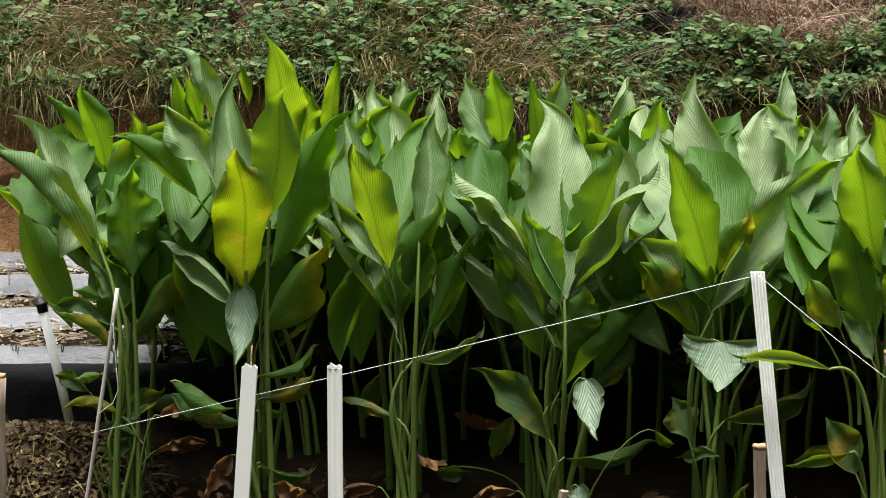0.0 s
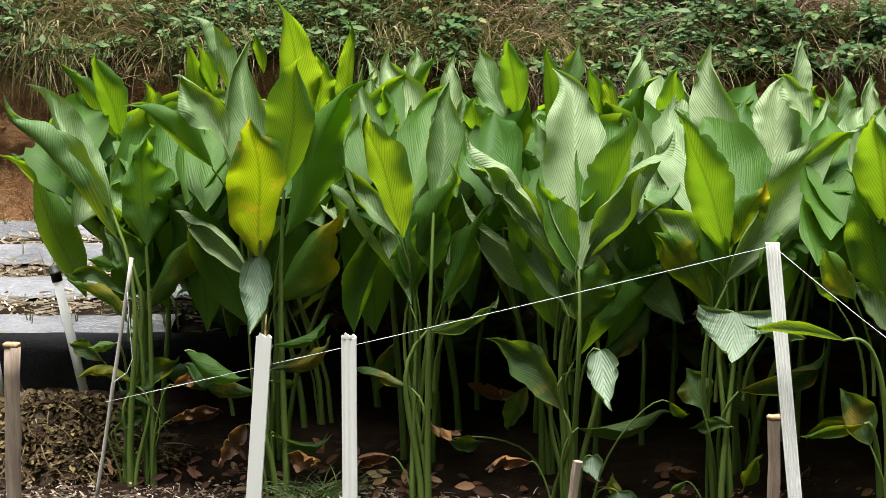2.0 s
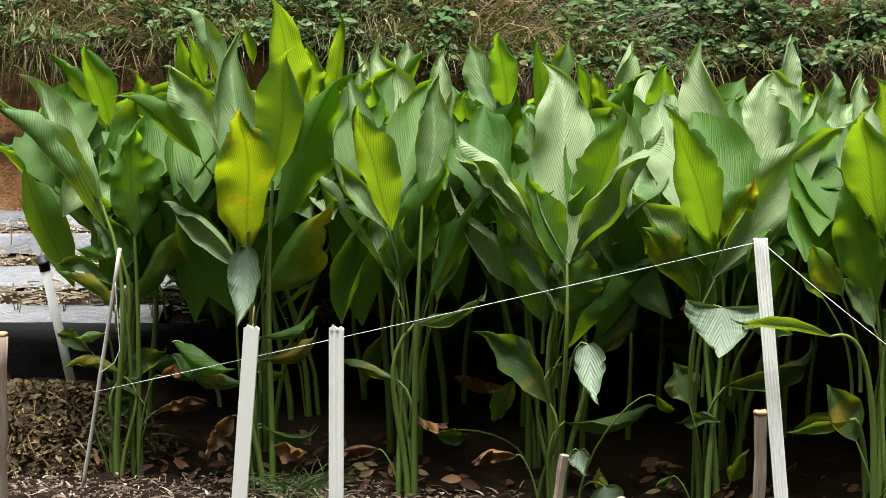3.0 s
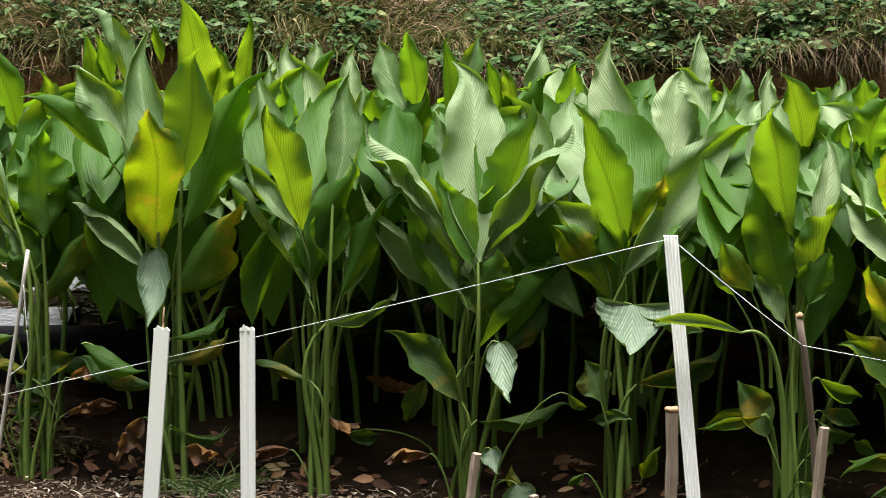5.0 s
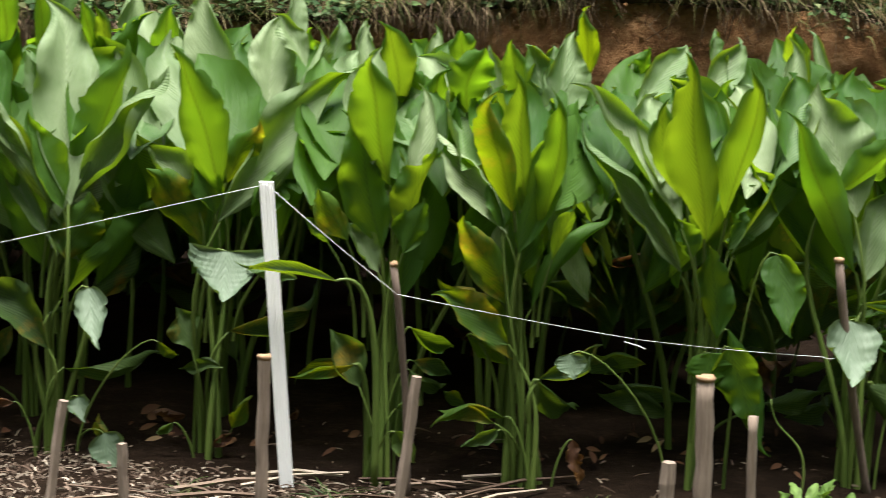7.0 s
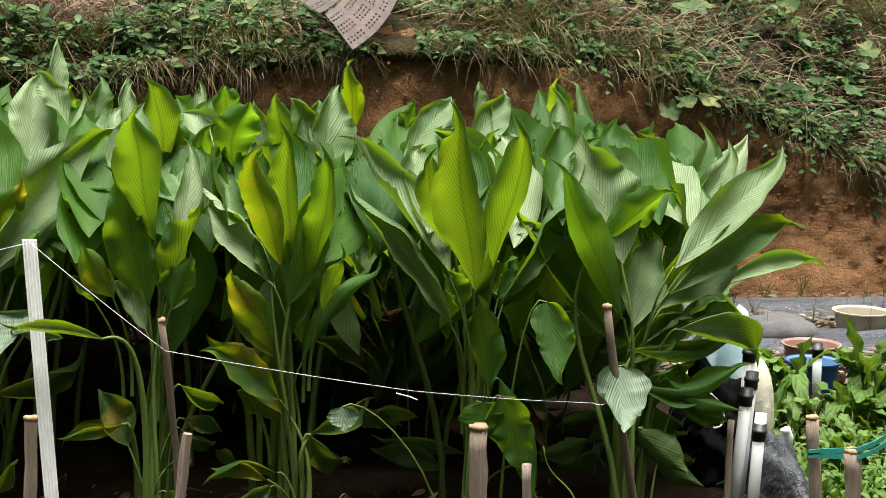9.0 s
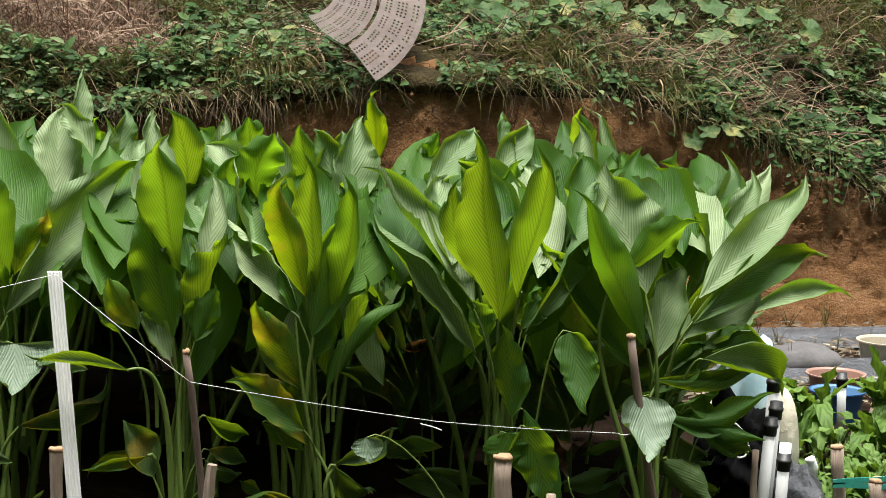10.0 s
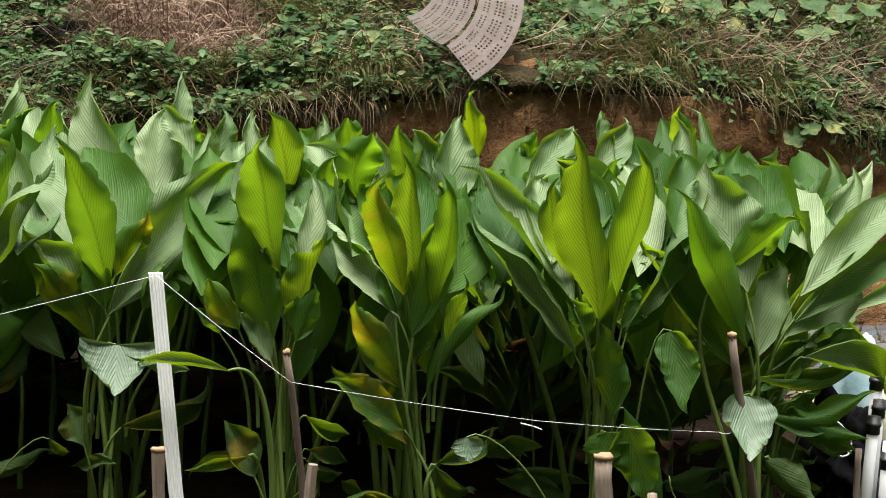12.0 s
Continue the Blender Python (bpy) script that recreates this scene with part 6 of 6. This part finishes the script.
TUFT = foliage("young_grass", ((0.0, (0.036, 0.066, 0.018)), (0.6, (0.078, 0.132, 0.036)), (1.0, (0.18, 0.192, 0.084))), 0.3)
tufts.done("grass_tufts", TUFT, "thin green grass tufts at the bed's edge", "grass")

# ---- pipes and pots ----
PVC = plain("grey_pvc", (0.54, 0.549, 0.558), (0.684, 0.693, 0.702), 0.4, 9.0, (1, 1, 0.3), 0.1, 0.001)


def pipe(foot, top, radius, label, collar=0.0, cap=True):
    thing = empty("pvc_pipe", *foot, label, "pipe", "pipes round the garden")
    d = Vector(top) - Vector(foot)
    link("tube", *tube([Vector(), d * 0.5, d], [radius] * 3, 14), PVC, thing)
    if cap:
        u = d.normalized()
        e = d - u * collar
        prof = [(-0.03, 1.0), (-0.03, 1.16), (-0.006, 1.16), (-0.006, 1.3), (0.004, 1.3), (0.004, 1.12), (0.022, 1.12), (0.022, 0.9)]
        link("cap", *tube([e + u * a for a, _ in prof], [radius * b for _, b in prof], 14), BLACK, thing, "black plastic cap", False)
    return thing


pipe((-1.745, 7.75, 0.0), (-1.847, 7.75, 0.53), 0.016, "grey plastic pipe with a black cap, leaning")
pipe((-2.045, 7.75, 0.0), (-2.09, 7.75, 0.46), 0.016, "grey plastic pipe with a black cap, leaning")
for foot, top, c in (((2.555, 6.6, -0.03), (2.57, 6.6, 0.50), 0.0), ((2.53, 6.55, -0.03), (2.545, 6.55, 0.485), 0.0), ((2.51, 6.5, -0.03), (2.536, 6.5, 0.415), 0.0),
                     ((2.455, 6.4, -0.03), (2.482, 6.4, 0.39), 0.0), ((2.475, 6.3, -0.03), (2.49, 6.3, 0.36), 0.05)):
    pipe(foot, top, 0.017, "white plastic pipe with a black cap in a bundle", c)
pipe((3.31, 7.8, 0.0), (3.302, 7.8, 0.225), 0.016, "white plastic pipe with a black cap among the greens")
for foot, top, r, cut in (((2.565, 6.0, -0.05), (2.516, 6.0, 0.415), 0.018, CUT), ((2.615, 5.9, -0.05), (2.596, 5.9, 0.345), 0.024, CUT), ((3.24, 7.5, -0.03), (3.30, 7.5, 0.19), 0.016, CUT), ((2.42, 6.35, -0.03), (2.42, 6.35, 0.33), 0.010, None)):
    stake("wooden_stake", "brown wooden stake among the greens", foot, top, r, WOOD, cut, 7)
TEAL = plain("teal_tape", (0.024, 0.24, 0.192), (0.048, 0.36, 0.288), 0.5, 30.0)
for dz in (0.0, 0.022):
    pts = [(2.50, 5.975, 0.318 + dz * 0.4), (2.535, 5.975, 0.318 + dz * 0.5), (2.60, 5.873, 0.335 + dz), (2.66, 5.9, 0.345 + dz), (2.85, 6.1, 0.352 + dz)]
    vs, fs = [], []
    for i, p in enumerate(pts):
        vs += [Vector(p) + Vector((0, 0, -0.007)), Vector(p) + Vector((0, 0, 0.007)), Vector(p) + Vector((0, 0.003, 0.007)), Vector(p) + Vector((0, 0.003, -0.007))]
    for i in range(len(pts) - 1):
        for k in range(4):
            fs.append((4 * i + k, 4 * i + (k + 1) % 4, 4 * i + 4 + (k + 1) % 4, 4 * i + 4 + k))
    tagged(link("tape", vs, fs, TEAL, smooth=False), "teal plastic tape tied between the stakes", "tape")


def tub(x, y, z, radius, height, outer, inner, label):
    thing = empty("tub", x, y, z, label, "tub")
    prof = [(0.0, 0.0), (0.78, 0.0), (0.80, 0.02), (0.97, 0.95), (1.06, 0.955), (1.06, 1.0), (0.99, 1.0)]
    inside = [(0.985, 0.998), (0.94, 0.94), (0.77, 0.08), (0.0, 0.06)]
    for name, pr, mat in (("shell", prof, outer), ("lining", inside, inner)):
        n = 36
        vs = [Vector((radius * r * math.cos(6.2832 * k / n), radius * r * math.sin(6.2832 * k / n), h * height)) for r, h in pr for k in range(n)]
        fs = [(i * n + k, i * n + (k + 1) % n, (i + 1) * n + (k + 1) % n, (i + 1) * n + k) for i in range(len(pr) - 1) for k in range(n)]
        link(name, vs, fs, mat, thing, smooth=False)
    return thing


BLUE = plain("blue_tub", (0.014, 0.063, 0.196), (0.035, 0.105, 0.266), 0.4, 6.0, None, 0.1)
BLUE_IN = plain("blue_tub_inside", (0.098, 0.21, 0.364), (0.154, 0.28, 0.434), 0.45, 6.0, None, 0.1)
PINK = plain("pink_tub", (0.252, 0.14, 0.105), (0.336, 0.21, 0.168), 0.5, 6.0, None, 0.1)
CREAM = plain("cream_tub", (0.39, 0.33, 0.24), (0.51, 0.45, 0.345), 0.5, 6.0, None, 0.1)
tub(3.44, 8.15, 0.0, 0.10, 0.11, BLUE, BLUE_IN, "small blue plastic tub among the greens")
tub(3.58, 8.5, 0.0, 0.11, 0.10, PINK, PINK, "faded pink plastic tub behind the blue one")
tub(4.03, 9.05, 0.0, 0.115, 0.12, CREAM, CREAM, "cream plastic tub on the mulched ground")


def boulder(name, at, size, mat, label, category, seed, rough=0.18, detail=3):
    bm = bmesh.new()
    bmesh.ops.create_icosphere(bm, subdivisions=detail, radius=1)
    for v in bm.verts:
        k = 1 + rough * noise.noise(v.co * 1.3 + Vector((seed, 0, 0))) + rough * 0.4 * noise.noise(v.co * 4 + Vector((seed, 3, 0)))
        v.co = Vector((v.co.x * size[0] * k, v.co.y * size[1] * k, max(-0.6, v.co.z) * size[2] * k))
    ob = part(name, bm, mat, smooth=True)
    ob.location = at
    return tagged(ob, label, category)


STONE = plain("grey_stone", (0.06, 0.058, 0.058), (0.125, 0.12, 0.12), 0.9, 9.0, None, 0.6, 0.01, spec=0.15)
SACK = plain("pale_sack", (0.468, 0.425, 0.323), (0.646, 0.612, 0.51), 0.7, 7.0, None, 0.6, 0.02)
SKYBLUE = plain("pale_blue_sack", (0.2, 0.4, 0.496), (0.496, 0.592, 0.624), 0.5, 3.0, None, 0.5, 0.02)
boulder("flat_stone", (3.64, 9.0, 0.055), (0.17, 0.15, 0.065), STONE, "flat grey stone lying on the mulched ground", "stone", 3.0)
boulder("pale_sack", (2.80, 7.1, 0.14), (0.05, 0.07, 0.20), SACK, "pale cream plastic sack standing behind the pipes", "sack", 8.0)
boulder("blue_sack", (2.78, 7.32, 0.19), (0.10, 0.08, 0.27), SKYBLUE, "pale blue and white plastic sack behind the plants", "sack", 5.0, 0.3)
boulder("white_sack", (2.74, 7.5, 0.10), (0.08, 0.08, 0.15), SACK, "dirty white plastic sack behind the plants", "sack", 6.0, 0.3)
boulder("netting", (2.60, 6.93, 0.14), (0.12, 0.13, 0.18), NET, "bundle of black netting beside the pipes", "net", 12.0, 0.9, 5)
boulder("black_cover", (2.63, 6.5, 0.05), (0.09, 0.24, 0.17), DARK_SHEET, "dark plastic cover over the soil behind the pipes", "plastic cover", 15.0, 0.4, 4)
boulder("earth_clod", (2.12, 7.95, 0.05), (0.13, 0.12, 0.10), EARTH, "lump of reddish earth behind the bed", "soil", 21.0, 0.7, 4)
loop = [(2.50 + 0.05 * math.cos(a), 6.74 + 0.02 * math.sin(a), 0.27 + 0.05 * math.sin(a) - 0.02 * math.cos(a)) for a in (i * 0.42 for i in range(16))]
tagged(link("cord_loop", *tube(loop, [0.003] * 16, 5), CORD), "loop of white cord on the black netting", "cord")
bottle = empty("bottle", 2.725, 6.65, 0.0, "blue bottle with a white cap behind the pipes", "bottle")
prof = [(0.0, 0.0), (0.025, 0.0), (0.027, 0.02), (0.027, 0.14), (0.013, 0.175)]
n = 16
link("body", [Vector((r * math.cos(6.2832 * k / n), r * math.sin(6.2832 * k / n), h)) for r, h in prof for k in range(n)],
     [(i * n + k, i * n + (k + 1) % n, (i + 1) * n + (k + 1) % n, (i + 1) * n + k) for i in range(len(prof) - 1) for k in range(n)], BLUE, bottle)
link("cap", *tube([(0, 0, 0.17), (0, 0, 0.20), (-0.012, -0.01, 0.225), (-0.03, -0.02, 0.225)], [0.015, 0.016, 0.014, 0.008], 10), WHITE, bottle, "white cap")


def chard(x, y, count, size, seed, label="leafy pale green chard plant"):
    thing = empty("chard_plant", x, y, 0, label, "plant", "greens in the garden")
    r = random.Random(seed)
    for k in range(count + 9):
        a, lean = r.uniform(0, 6.28), r.uniform(10, 65)
        base = Vector((0.03 * math.cos(a), 0.03 * math.sin(a), size * r.uniform(0.25, 0.6)))
        link("stalk", *tube([Vector((0, 0, -0.01)), base * 0.5, base], [0.006, 0.005, 0.004], 5), STALK, thing)
        frond(thing, base, a, lean, size * r.uniform(0.3, 0.65), size * r.uniform(0.13, 0.26), r)
    return thing


def frond(parent, base, a, lean, length, width, r):
    """A blistered salad leaf with a frilled margin."""
    out = Vector((math.cos(a), math.sin(a), 0))
    side = Vector((-math.sin(a), math.cos(a), 0))
    nu, nv, phase = 10, 3, r.uniform(0, 6)
    verts, uvs, faces = [], [], []
    for i in range(nu + 1):
        s = i / nu
        t = radians(lean) * (0.4 + 1.2 * s)
        c = base + (out * math.sin(t) + Vector((0, 0, math.cos(t)))) * length * s
        nrm = Vector((0, 0, math.sin(t))) - out * math.cos(t)
        w = width / 2 * max(0.06, math.sin(math.pi * min(1, 0.06 + 0.92 * s ** 1.5)) ** 0.55) * (1 + 0.12 * math.sin(phase + 17 * s))
        for k in range(-nv, nv + 1):
            v = k / nv
            verts.append(c + side * v * w + nrm * (0.22 * w * v * v + 0.42 * w * abs(v) * math.sin(phase + 19 * s + 2 * v) + 0.05 * w * math.sin(9 * v + 21 * s)))
            uvs.append((v * w, s * length))
    row = 2 * nv + 1
    for i in range(nu):
        for k in range(row - 1):
            q = i * row + k
            faces.append((q, q + 1, q + 1 + row, q + row))
    return link("leaf", verts, faces, CHARD, parent, "", uvs)


for x, y, c, s in ((2.72, 6.3, 9, 0.17), (2.85, 6.4, 10, 0.18), (2.68, 6.05, 9, 0.16), (2.75, 5.9, 9, 0.17), (2.92, 6.15, 10, 0.18), (2.84, 5.95, 9, 0.17), (3.02, 6.5, 10, 0.18), (2.8, 6.9, 8, 0.16), (2.95, 6.75, 9, 0.17), (3.1, 7.0, 10, 0.18), (3.18, 7.2, 10, 0.25), (3.36, 7.4, 9, 0.24), (2.90, 7.25, 6, 0.24), (3.0, 6.95, 10, 0.13), (3.15, 6.8, 10, 0.14), (2.84, 6.75, 9, 0.13), (3.3, 6.95, 10, 0.16), (2.95, 6.5, 10, 0.13), (3.1, 6.4, 10, 0.13), (2.78, 6.45, 9, 0.12), (2.9, 6.6, 9, 0.12), (3.05, 6.62, 10, 0.13), (2.72, 6.62, 8, 0.12), (2.88, 6.3, 9, 0.12),
                   (3.5, 7.7, 7, 0.14), (3.05, 6.15, 9, 0.12), (2.8, 6.1, 9, 0.11), (3.3, 6.5, 9, 0.14), (3.55, 7.2, 8, 0.2), (2.3, 6.15, 5, 0.12), (2.42, 6.05, 5, 0.12), (2.95, 7.4, 7, 0.24), (2.82, 7.2, 7, 0.2), (2.7, 6.9, 7, 0.16), (2.66, 6.7, 7, 0.13), (1.80, 5.78, 8, 0.19), (1.9, 5.75, 6, 0.16)):
    chard(x, y, c, s, int(x * 100 + y * 10))
low = random.Random(31)
for i in range(7):
    for j in range(9):
        x, y = 2.74 + 0.10 * i + low.uniform(-0.04, 0.04) + 0.05 * j, 6.25 + 0.17 * j + low.uniform(-0.06, 0.06)
        if x > 2.66 + 0.03 * j:
            chard(x, y, low.randint(0, 3), low.uniform(0.10, 0.15), i * 50 + j, "small frilled bright green salad plant")
chard(3.07, 7.5, 5, 0.36, 901, "tall leafy plant with long pale stalks")
chard(3.29, 7.35, 9, 0.40, 902, "tall bushy bright green salad plant")
